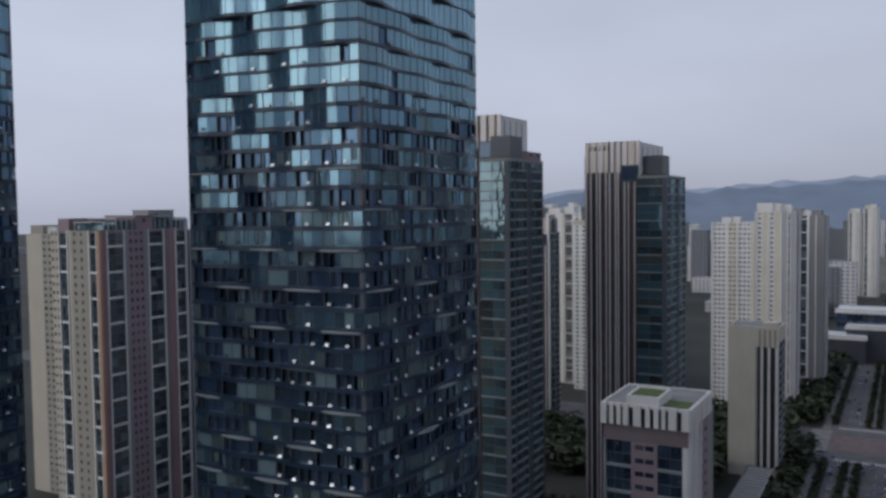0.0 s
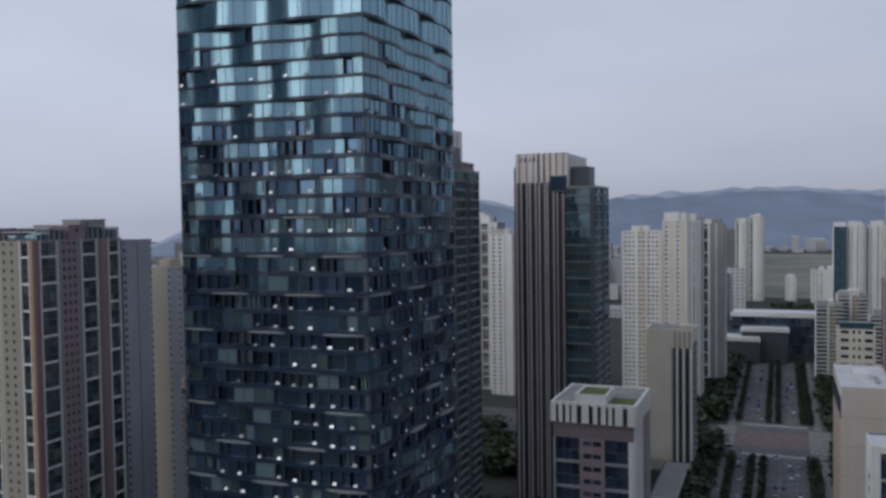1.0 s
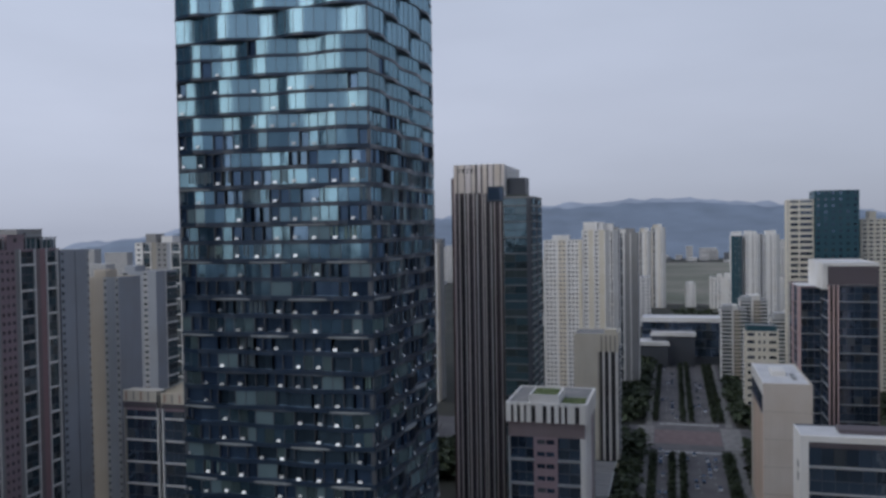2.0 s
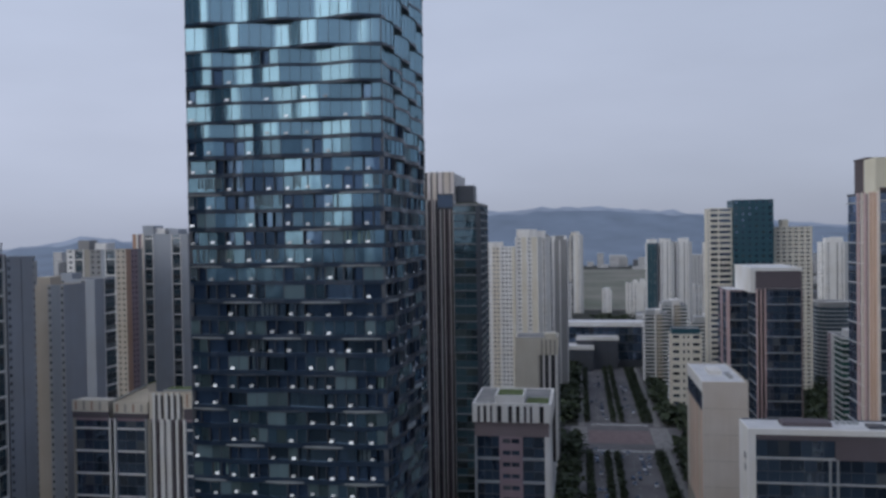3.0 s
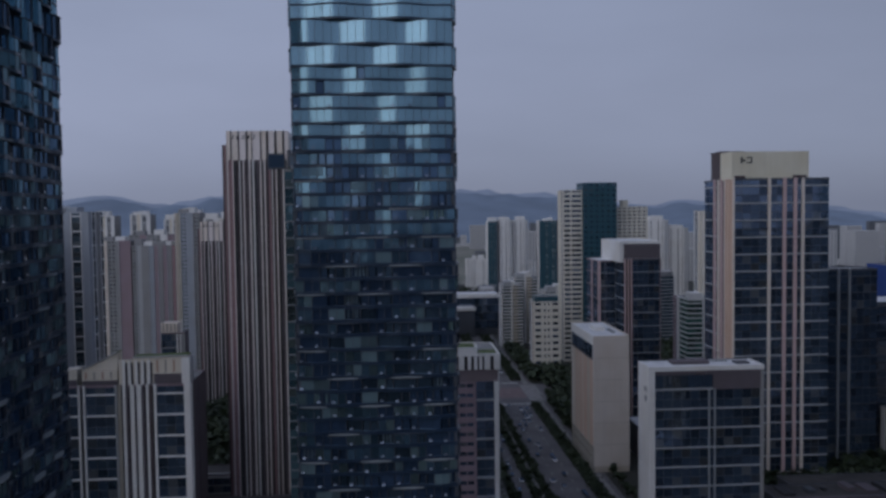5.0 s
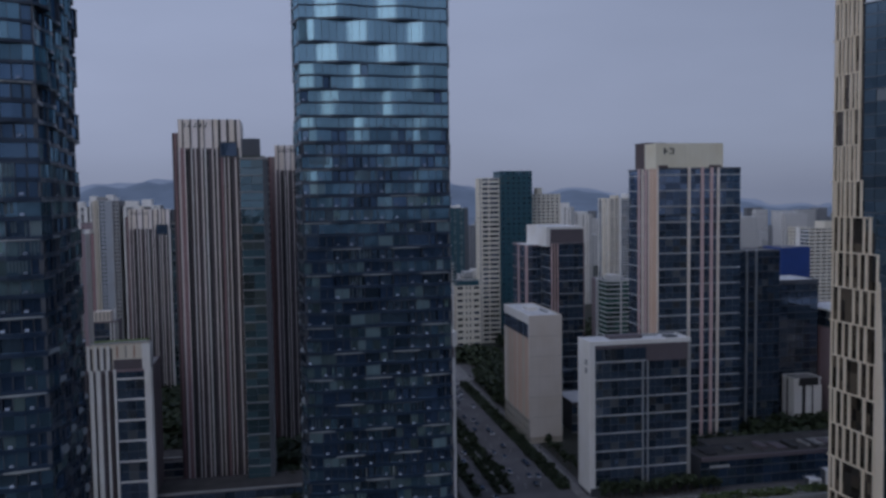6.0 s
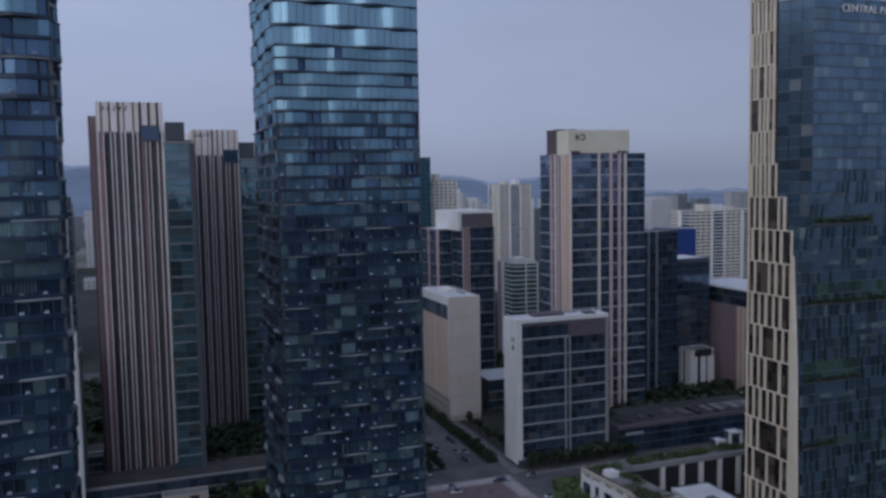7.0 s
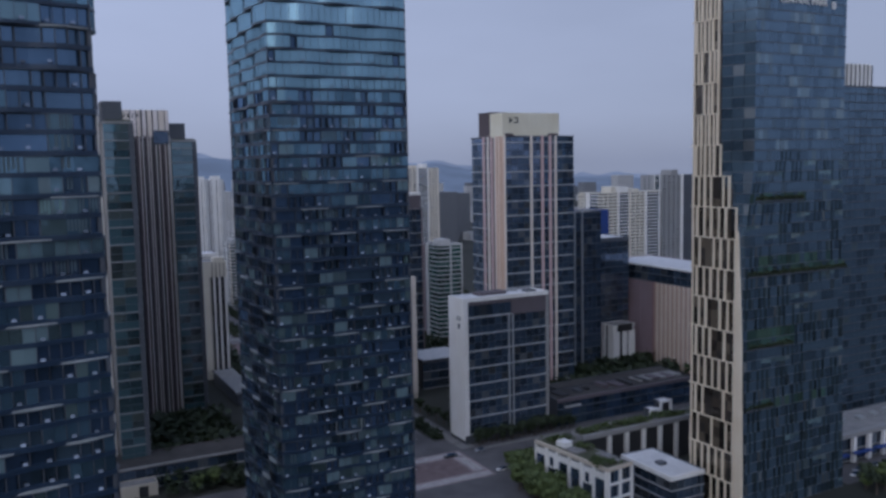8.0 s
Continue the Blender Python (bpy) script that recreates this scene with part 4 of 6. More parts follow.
# ---- white slab office with a blind end wall ----
hs = House("white_slab_block", 7, 24, 304, 352, 64.5, "pale slab block with a blind white end wall", core=BEIGE, roof=PALE_ROOF, loose=30)
hs.clad("S", [("w", 1, SHELL)], 3, 64.5)
# Peach strips put the warm evening light into this west wall's colour.
hs.clad("W", [("w", 6, SHELL), ("w", 5, BEIGE), ("w", 4, PEACH), ("w", 3, BEIGE), ("w", 7, PEACH), ("w", 2, SHELL), ("w", 8, PEACH), ("w", 5, BEIGE), ("w", 6, PEACH), ("w", 2, SHELL)], 12, 53)
hs.clad("W", [("g", 46, None, 12), ("w", 1.6, WHITE)], 53, 60, 7, NIGHT_GLASS, BROWN, .3)
hs.put("wall_panel", WHITE, "W", 0, 48, 60, 64.5, 0, .6)
hs.clad("W", [("s", 46, SAND, 12)], 0, 12, 4)
hs.clad("E", [("w", 1, BEIGE)])
for i in range(1, 6):
    hs.put("joint", SAND, "S", 0, 17, 3 + i * 10.2, 3.12 + i * 10.2, .5, .515)
roof_box(hs, 12, 17, 322, 334, 64, 66, WHITE)
for i in range(3):
    roof_box(hs, 18.5, 20, 314 + 4 * i, 316 + 4 * i, 64, 65.2, ALU, "roof_unit")
hs.done()

# ---- framed glass office ----
hs = House("framed_office", 9, 53, 226, 240, 64.5, "white-framed office slab with dark banded glass", "office", core=SLATE, roof=PALE_ROOF, loose=120)
hs.clad("S", [("f", 2.2, WHITE), ("g", 20, None, 6), ("f", .45, ALU), ("g", 1.6, None, 1), ("f", .45, ALU), ("g", 16.9, None, 5), ("f", 1.2, GREY)], 4, 55.5, 3.68, NIGHT_GLASS, BAND, .5, 2)
hs.put("wall_panel", PLUM, "S", 24.6, 42.8, 55.5, 62.8, 0, .5)
hs.put("wall_panel", PLUM, "S", 2.2, 24.6, 61.2, 62.8, 0, .5)
for i in range(7):
    hs.pane(NIGHT_GLASS, "S", 2.3 + 3.18 * i, 5.4 + 3.18 * i, 56.2, 61.1, .12)
hs.put("floor_band", BAND, "S", 2.2, 24.6, 55.5, 56.1, 0, .75)
hs.put("wall_panel", WHITE, "S", 0, 44, 62.8, 64.5, 0, 1.0)
hs.put("fin", WHITE, "S", 0, 2.2, 55.5, 62.8, 0, 1.0)
hs.put("fin", GREY, "S", 42.8, 44, 55.5, 62.8, 0, 1.0)
hs.clad("W", [("w", 1, WHITE)], 2, 64.5)
hs.clad("E", [("w", 1, WHITE)], 2, 64.5)
hs.put("sign_mark", SLATE, "W", 8.6, 9.6, 54.5, 56.5, .5, .56)
hs.put("sign_mark", SLATE, "W", 10.6, 11.6, 54.5, 56.5, .5, .56)
hs.put("sign_mark", SLATE, "W", 9.2, 11.2, 51, 53.2, .5, .56)
roof_box(hs, 20, 34, 231, 237, 64, 65.4, PLUM)
roof_box(hs, 44, 49, 229.5, 234, 64, 64.9, SLATE, "roof_light")
for i in range(4):
    roof_box(hs, 36 + 1.8 * i, 37.2 + 1.8 * i, 235, 236.4, 64, 65.1, ALU, "roof_unit")
hs.done()

# ---- dark office with a white penthouse ----
hs = House("dark_office", 40, 60, 369, 398, 96, "dark glass office tower with rose mullions and a white penthouse", "office", core=SLATE, roof=PALE_ROOF, loose=140)
hs.clad("S", [("f", .6, ROSEWHITE), ("d", 1.1), ("f", .6, ROSEWHITE), ("d", 1.1), ("f", .6, ROSEWHITE), ("g", 15, None, 5), ("f", .5, PURPLE)], 0, 96, 3.65, NIGHT_GLASS, ALU, .45, 2)
hs.clad("W", [("g", 1, None, 8)], 0, 96, 3.65, NIGHT_GLASS, ALU, .4, 2)
hs.clad("E", [("g", 1, None, 6)], 0, 96, 3.65, NIGHT_GLASS, ALU, .4, 2)
hs.done()
wing = House("wing", 30, 40.4, 388, 416, 94.3, "", of=hs, core=PURPLE, roof=PALE_ROOF, loose=60)
wing.clad("S", [("f", 1.5, ROSEWHITE), ("g", 8.4, None, 3), ("f", .5, SLATE)], 0, 94, 3.65, NIGHT_GLASS, ALU, .45, 2)
wing.clad("W", [("g", 12, None, 5), ("f", .8, ROSEWHITE), ("g", 12, None, 5)], 0, 94, 3.65, NIGHT_GLASS, PURPLE, .5, 2)
wing.done()
pent = House("penthouse", 38, 60.3, 371, 412, 105.6, "", of=hs, core=WHITE, roof=PALE_ROOF, base=94)
pent.clad("S", [("w", 2, WHITE), ("w", 20, PLUM)], 96, 104)
pent.put("wall_panel", WHITE, "S", 0, 22.3, 104, 105.6, 0, 1)
pent.clad("W", [("w", 1, WHITE)], 94, 105.6)
pent.done()

# ---- tall tower with the cream crown ----
hs = House("crowned_tower", 62, 105, 277, 311, 136, "tall dark glass tower with rose mullions and a cream crown", "tower", core=SLATE, loose=240)
hs.clad("S", [("f", .6, PALE), ("g", 15, None, 4), ("f", 1.1, PALE), ("g", 5.6, None, 2), ("f", 1.3, ROSEWHITE), ("g", 3.5, None, 1), ("f", 1.3, ROSEWHITE), ("g", 2.2, None, 1), ("f", 1.1, PALE), ("g", 11.2, None, 3)],
        6, 136, 3.71, NIGHT_GLASS, BAND, .6, 2)
hs.clad("W", [("g", 13, None, 4), ("f", 1.2, ROSEWHITE), ("g", 3.2, None, 1), ("f", 1.2, PALE), ("g", 2.4, None, 1), ("f", 1.2, ROSEWHITE), ("w", 2.0, PURPLE), ("w", 2.2, PALE), ("f", 1.4, PEACH), ("w", 1.6, PALE), ("f", 1.8, PEACH), ("w", 2.6, PEACH)], 6, 136, 3.71, NIGHT_GLASS, BAND, .5, 2)
hs.clad("E", [("g", 1, None, 8)], 6, 136, 3.71, NIGHT_GLASS, ALU, .42, 2)
# caps over the bays on the roof edge
for a, b in ((.8, 5.2), (26.8, 32.4)):
    hs.put("bay_cap", BROWN, "S", a, b, 136, 137.1, 0, 1.15)
hs.done()
cr = House("crown", 61.6, 96, 277.6, 290, 147.5, "", of=hs, core=CROWN, base=135.4)
for side in "SWEN":
    cr.clad(side, [("w", 1, CROWN)], 135.4, 147.5)
for a, b, z0, z1 in ((4, 4.9, 142.4, 145.2), (5.2, 6.1, 143.2, 144.2), (6.6, 9.2, 144.6, 145.2), (6.6, 9.2, 142.4, 143), (8.5, 9.2, 143, 144.6)):
    cr.put("sign_mark", DARK, "S", a, b, z0, z1, .5, .62)
cr.geo("plant_room", BROWN).box(62.4, 72, 290.2, 303, 135.5, 148)
cr.geo("plant_room", BROWN).box(62.1, 72.3, 290.2, 303.3, 148, 148.5)
cr.done()
an = House("annex", 105.2, 141, 300, 318, 94, "dark glass annex beside the cream-crowned tower", "office", core=SLATE, loose=70)
an.clad("S", [("g", 15, None, 4), ("f", .8, ALU), ("g", 4, None, 1), ("f", .8, ALU), ("g", 12, None, 4)], 0, 94, 3.71, NIGHT_GLASS, SLATE, .4, 2)
an.clad("W", [("g", 1, None, 5)], 0, 94, 3.71, NIGHT_GLASS, SLATE, .4, 2)
an.clad("E", [("w", 1, SLATE)])
an.done()

# ---- teal tower, its cream wing, and the gridded block ----
hs = House("teal_tower", 67.8, 95.2, 588, 612, 144, "teal-clad tower with scattered small windows", "tower", core=TEAL)
hs.clad("S", [("s", 1, TEAL, 6)], 0, 144, 4.2)
hs.clad("W", [("s", 1, TEAL, 5)], 0, 144, 4.2)
hs.clad("E", [("w", 1, TEAL)])
hs.done()
wing = House("wing", 51.5, 67.5, 590, 610, 138.3, "", of=hs, core=CREAM)
wing.clad("S", [("w", 1.2, LIGHTCREAM), ("g", 4.5, None, 1), ("w", 1, LIGHTCREAM), ("g", 7, None, 1), ("w", .8, LIGHTCREAM)], 0, 138.3, 4.0, VOID_GLASS, LIGHTCREAM, 1.9)
wing.clad("W", [("w", 3, LIGHTCREAM), ("s", 6, LIGHTCREAM, 3), ("w", 3, GREY)], 0, 138.3, 4.0)
wing.done()
apartment("gridded_block", 98, 124, 600, 622, 124.5, [("w", .3, LIGHTCREAM), ("s", 9, LIGHTCREAM, 6, .2), ("w", .3, LIGHTCREAM)], [("w", 1, GREY)], "cream apartment block with a square window grid", core=LIGHTCREAM, heads=1, group="", glass_mat=VOID_GLASS)

# ---- blocks along the avenue ----
apartment("white_block", 19.8, 40, 545, 565, 54, [("w", .8, LIGHTCREAM), ("s", 4.4, LIGHTCREAM, 1, .08), ("w", .8, LIGHTCREAM), ("s", 5, LIGHTCREAM, 2, .28), ("w", .8, LIGHTCREAM), ("s", 4.4, LIGHTCREAM, 1, .08), ("w", .8, LIGHTCREAM)], [("s", 1, BEIGE, 4)], "small cream apartment block with square dark windows", core=LIGHTCREAM, heads=0, group="", west=[("g", 3, None, 2), ("w", 1, WHITE), ("s", 3, BEIGE, 2)], glass_mat=VOID_GLASS, storey=4.9)
hs = House("rooftop_house", 21, 39, 547, 560, 57.5, "dark rooftop storey of the small white block", core=TEAL, base=53.6)
hs.clad("S", [("w", 1, TEAL)], 53.6, 57.5)
hs.clad("W", [("w", 1, TEAL)], 53.6, 57.5)
hs.done()
for x0, x1, y0, h in ((12, 30, 660, 56), (28, 48, 690, 61), (46, 70, 640, 52)):
    apartment("grey_block", x0, x1, y0, y0 + 30, h, [("g", 6, None, 2), ("w", 1.2, WHITE), ("s", 4, BEIGE, 2, .15), ("g", 4, None, 1)], [("s", 6, GREY, 3)], "grey and white mid-rise block with balcony bands", core=SILVER, west=[("g", 5, None, 2), ("w", 1.2, WHITE), ("g", 5, None, 2), ("w", 2, BEIGE)], heads=2, group="avenue blocks", edge=1.0)
th = thing("round_balcony_block", 150, 653, 0, "white apartment block with rounded corners and dark balcony bands", "apartment block")


def rounded(x0, x1, y0, y1, r, inset=0.0):
    pts_ = []
    for cx, cy, q0 in ((x1 - r, y1 - r, 0), (x0 + r, y1 - r, 90), (x0 + r, y0 + r, 180), (x1 - r, y0 + r, 270)):
        for i in range(6):
            q = radians(q0 + i * 18)
            pts_.append((cx + (r - inset) * math.cos(q), cy + (r - inset) * math.sin(q)))
    return pts_


def prism(loop, z0, z1):
    g_, n = Geo(), len(loop)
    g_.v += [(x, y, z0) for x, y in loop] + [(x, y, z1) for x, y in loop]
    g_.f += [tuple(range(2 * n - 1, n - 1, -1))[::-1], tuple(range(n))[::-1]] + [(i, (i + 1) % n, n + (i + 1) % n, n + i) for i in range(n)]
    return g_


body_, rim_, deep_ = rounded(138, 163, 640, 666, 8, 1.1), rounded(138, 163, 640, 666, 8), rounded(138, 163, 640, 666, 8, 1.6)
part("glass_body", prism(body_, 0, 63), FLAT_GLASS, th, "dark recessed glass")
for i in range(20):
    part("balcony_band", ring(rim_, deep_, 2 + 3.05 * i, 2.8 + 3.05 * i), BAND, th)
part("attic", prism(deep_, 63, 67), GREY, th, "set-back grey attic")
part("roof_edge", ring(body_, deep_, 66.8, 67.6), WHITE, th)
apartment("green_glass_block", 86, 104, 400, 426, 70, [("g", 9, None, 2), ("w", 1.2, WHITE), ("g", 7, None, 2), ("f", .8, WHITE)], [("w", 1, WHITE)], "mid-rise block with green glass and white balcony bands", core=WHITE, heads=1, group="", glass_mat=JADE_GLASS, west=[("s", 3, PINK, 2), ("f", 1, WHITE), ("g", 5, None, 3)], edge=.7)
for x0, x1, y0, h in ((186, 208, 800, 110), (209, 232, 806, 101), (44, 58, 1050, 107), (60, 78, 1054, 109), (80, 100, 1060, 108), (114, 143, 1050, 107)):
    apartment("apartment_block", x0, x1, y0, y0 + 24, h, [("w", 1, TEAL), ("s", 3, TEAL, 2), ("w", 1, BAYGREY)] if x0 in (44, 114) else [("f", 1, WHITE), ("s", 2.4, WHITE, 1), ("w", 3, WHITE), ("d", .6), ("f", 1.2, WHITE), ("s", 2.4, WHITE, 1), ("w", 2.4, SILVER)], [("w", 3, GREY), ("s", 5, GREY, 2)],
              "white apartment tower in the hazy distance", core=WHITE, heads=2)
for x0, x1, y0, h in ((24, 60, 1150, 51), (90, 130, 1150, 47), (-6, 8, 1260, 34)):
    apartment("apartment_block", x0, x1, y0, y0 + 24, h, [("s", 5, WHITE, 3), ("w", 3, WHITE), ("s", 5, WHITE, 3)], [("w", 3, GREY), ("s", 5, GREY, 2)], "white mid-rise block in the distance", core=WHITE, heads=2, glass_mat=NIGHT_GLASS)
apartment("apartment_block", 232, 272, 760, 790, 119, [("w", 1, IVORY), ("s", 6, IVORY, 2, .1), ("w", 1.4, WHITE), ("g", 6, None, 2), ("w", 1, WHITE), ("s", 6, IVORY, 3, .14), ("w", 1, IVORY)], [("w", 3, GREY), ("s", 5, GREY, 3)], "ivory apartment tower with bay columns", core=IVORY, glass_mat=NIGHT_GLASS, edge=.9, west=[("w", 1, WHITE), ("g", 5, None, 2), ("w", 2, IVORY), ("s", 6, IVORY, 2, .15), ("w", 1, WHITE)])
for x0, w, y0, h in ((273, 14, 860, 103), (290, 16, 880, 106), (312, 16, 870, 100)):
    apartment("apartment_block", x0, x0 + w, y0, y0 + 20, h, [("s", 5, WHITE, 2), ("w", 2, WHITE)], [("w", 3, GREY), ("s", 5, GREY, 2)], "slim white apartment tower in the distance", core=WHITE)
apartment("apartment_block", 294, 364, 500, 530, 95, [("s", 12, LIGHTCREAM, 4, .1), ("f", 1, WHITE), ("g", 6, None, 2), ("w", 1.4, IVORY), ("s", 9, LIGHTCREAM, 3, .12), ("f", 1.4, WHITE), ("g", 8, None, 3), ("w", 1, WHITE)], [("w", 1, WHITE)], "broad white apartment block with balcony rows", core=LIGHTCREAM, west=[("s", 5, LIGHTCREAM, 3, .12), ("w", 2, WHITE), ("g", 5, None, 3)], heads=3, edge=.9, glass_mat=NIGHT_GLASS)
apartment("apartment_block", 366, 402, 500, 530, 109, [("s", 8, GREY, 4), ("f", 1, WHITE), ("w", 4, SLATE)], [("w", 1, GREY)], "grey tower block with white edges", core=GREY, heads=1)
hs = House("sheeted_building", 211, 232, 408, 430, 87, "building wrapped in blue construction sheeting", core=BLUE)
for side in "SWE":
    hs.clad(side, [("w", 1, BLUE)])
hs.done()
hs = House("office_block", 146, 173, 314, 340, 76.5, "dark office block with a white edge wall", "office", core=SLATE, roof=PALE_ROOF)
hs.clad("S", [("g", 1, None, 6)], 0, 74, 3.8, NIGHT_GLASS, SLATE, .4)
hs.clad("W", [("w", 1, WHITE)], 0, 76.5)
hs.put("fin", WHITE, "S", 0, 1.2, 0, 76.5, 0, .9)
hs.put("wall_panel", SLATE, "S", 1.2, 27, 74, 76.5, 0, .6)
hs.done()
hs = House("finned_block", 178, 214, 264, 342, 60, "long block with peach upright fins under a dark attic", core=PINK, roof=PALE_ROOF)
hs.clad("W", [("w", 12, PINK), ("f", .8, PINK), ("w", 8, PURPLE), ("f", .8, ROSE), ("w", 9, PINK), ("f", .8, PINK), ("w", 10, PINK), ("f", 1.2, ROSE)] + [("w", .9, ROSE), ("f", .7, PEACH), ("w", .7, SAND), ("f", .8, PALE), ("d", .35)] * 9, 1, 50)
hs.clad("W", [("g", 1, None, 14)], 50, 59, 4.5, NIGHT_GLASS, SLATE, .5)
hs.put("wall_panel", WHITE, "W", 0, 78, 59, 60, 0, 1.2)
hs.clad("S", [("f", 1.2, PALE), ("w", 2, PINK)] * 10, 0, 60)
hs.done()
hs = House("small_white_building", 150, 166, 300, 312, 26, "small white building with black window slots", core=WHITE)
hs.clad("S", [("w", 4, WHITE), ("d", 2), ("w", 3, WHITE), ("d", 1), ("w", 4, WHITE)], 0, 22)
hs.clad("W", [("w", 4, WHITE), ("d", 2), ("w", 5, WHITE)], 0, 26)
hs.put("wall_panel", DARK, "S", 3, 14, 22, 26, 0, .6)
hs.done()

# ---- station with long white roofs at the end of the avenue ----
hs = House("station_hall", -51, 19, 745, 775, 40, "long dark station hall with white roof edges", "station", core=SLATE, roof=PALE_ROOF)
hs.clad("S", [("g", 1, None, 18)], 6, 37, 7.8, NIGHT_GLASS, SLATE, .5)
hs.put("roof_edge", WHITE, "S", -1, 71, 36.6, 40.4, .2, 1.6)
hs.done()
for x0, x1, y0, z in ((-43, -6, 730, 29), (-60, -28, 720, 22)):
    hs = House("platform_roof", x0, x1, y0, y0 + 26, z, "flat white platform roof", "roof", core=SLATE, roof=PALE_ROOF)
    hs.put("roof_edge", WHITE, "S", -.5, x1 - x0 + .5, z - 3.2, z + .1, .2, 1.4)
    hs.done()


# ---- the leaning glass tower with the lattice flank ----
def lean(z):
    """Front of the glass face at a height: it steps back above the fin."""
    if z < 98:
        return 112.3 + 3.7 * z / 98
    if z < 120:
        return 116 + 8.8 * (z - 98) / 22
    return 124.8


th = thing("lattice_tower", 80, 130, 0, "tall dark glass tower with an ivory lattice flank", "tower")
g, slabs, win, facet, roofg = Geo(), Geo(), Geo(), Geo(), Geo()
XL, YB, TOP, FRONT = 54.0, 137.0, 178.0, 114.0
zs = [i * 3.56 for i in range(51)]


def outline_at(z):
    """Front line at a height: lattice edge, foot of the chamfer, far corner."""
    y = lean(z)
    right = 103.0 if z > 121 else 103 + 5 * (121 - z) / 121
    if y <= FRONT:
        return (XL + .6, y), (XL + .9, y), (right, FRONT)
    return (XL + .6, y), (XL + .9 + (y - FRONT) * .4, FRONT), (right, FRONT)


def along(p, q, s, d):
    """A point between p and q, set d back from the face."""
    u_ = Vector((q[0] - p[0], q[1] - p[1]))
    n_ = Vector((-u_.y, u_.x)).normalized() * d
    return (p[0] + u_.x * s + n_.x, p[1] + u_.y * s + n_.y)


streak, terr, pale = Geo(), Geo(), Geo()
rs_ = random.Random(17)


def gloom(col, row):
    """Dark strips stand in groups, two storeys tall, in place of streaked reflections."""
    return random.Random((col + row // 2 * 5) // 6 * 131 + row // 2 * 17).random()


loose = 300
for zi, (z0, z1) in enumerate(zip(zs, zs[1:])):
    lo, hi = outline_at(z0), outline_at(z1)
    g.hexa([(XL + 1, max(lo[0][1], FRONT) + 1.2, z0), (lo[2][0] - .6, FRONT + 1.2, z0), (lo[2][0] - .6, YB, z0), (XL + 1, YB, z0),
            (XL + 1, max(hi[0][1], FRONT) + 1.2, z1), (hi[2][0] - .6, FRONT + 1.2, z1), (hi[2][0] - .6, YB, z1), (XL + 1, YB, z1)])
    for k, cells in ((0, 3), (1, 22)):
        if math.dist(lo[k], lo[k + 1]) < .6:
            continue
        pts = [(*along(lo[k], lo[k + 1], s_, d_), z_) for z_ in (z0, z0 + .3) for s_, d_ in ((0, .08), (1, .08), (1, 1.0), (0, 1.0))]
        slabs.hexa(pts)
        for i in range(cells):
            s0, s1 = (i + .02) / cells, (i + .98) / cells
            if zi >= 35 and k == 1 and loose > 0:
                loose -= 1
                w_ = (hi[2][0] - hi[1][0]) / cells
                drawn = random.Random(zi * 37 + (i + zi * 2) // 3 * 11).random() < .16
                piece("window", w_ * .96, z1 - z0 - .34, .08, BLIND_PANE if drawn else SKY_PANE, th, (hi[1][0] + w_ * (i + .5), FRONT + .25, (z0 + z1) / 2 + .16), 0)
                continue
            px_ = lo[1][0] + (lo[2][0] - lo[1][0]) * (i + .5) / cells
            if k == 0:
                bin_ = facet
            elif any(zb - 1 < z0 < zt - 1 and xa < px_ < xb and rs_.random() < share_ for xa, xb, zb, zt, share_ in ((57, 80, 56, 64, .9), (57, 106, 80, 87, .6), (58, 84, 106, 111, .6), (62, 100, 34, 38, .5))):
                bin_ = terr
            elif random.Random(zi * 41 + (i + zi) // 3 * 7).random() < (.14 if z0 > 84 else .07):
                bin_ = pale
            else:
                bin_ = win
                if z0 < 127 and gloom(i, zi) < .5 + .3 * max(0, 1 - z0 / 127) and (i * 7 + zi // 2 * 5) % 4:
                    # Broken dark reflections are laid on the pane as a darker strip.
                    a_, w_ = s0 + (s1 - s0) * (.1 + .3 * ((zi // 2) % 2)), (s1 - s0) * rs_.uniform(.3, .5)
                    streak.hexa([(*along(ln[k], ln[k + 1], s_, d_), z_) for ln, z_ in ((lo, z0 + .02), (hi, z1)) for s_, d_ in ((a_, .03), (a_ + w_, .03), (a_ + w_, .2), (a_, .2))])
            cut = z0 + .31
            if bin_ is pale:
                cut = z1 - rs_.uniform(.9, 1.9)
                win.hexa([(*along(lo[k], lo[k + 1], s_, d_), z_) for z_ in (z0 + .31, cut) for s_, d_ in ((s0, .17), (s1, .17), (s1, .25), (s0, .25))])
            bin_.hexa([(*along(ln[k], ln[k + 1], s_, d_), z_) for ln, z_ in ((lo, cut), (hi, z1 - .02)) for s_, d_ in ((s0, .17), (s1, .17), (s1, .25), (s0, .25))])
part("core", g, DARK, th, kind="stuff")
part("banding", slabs, SLATE, th, kind="stuff")
part("upright", streak, STREAK_GLASS, th, "dark strips in groups, put on for streaked reflections", "stuff")
part("curtain_wall", terr, TERRACE_GLASS, th, "greenish glass before planted terraces", "stuff")
part("curtain_wall", pale, LIT_GLASS, th, "paler glass with drawn blinds", "stuff")
part("corner_facet", facet, CORNER_GLASS, th, "dark corner glass", "stuff")
part("curtain_wall", win, SKY_GLASS, th, "dark blue glass", "stuff")
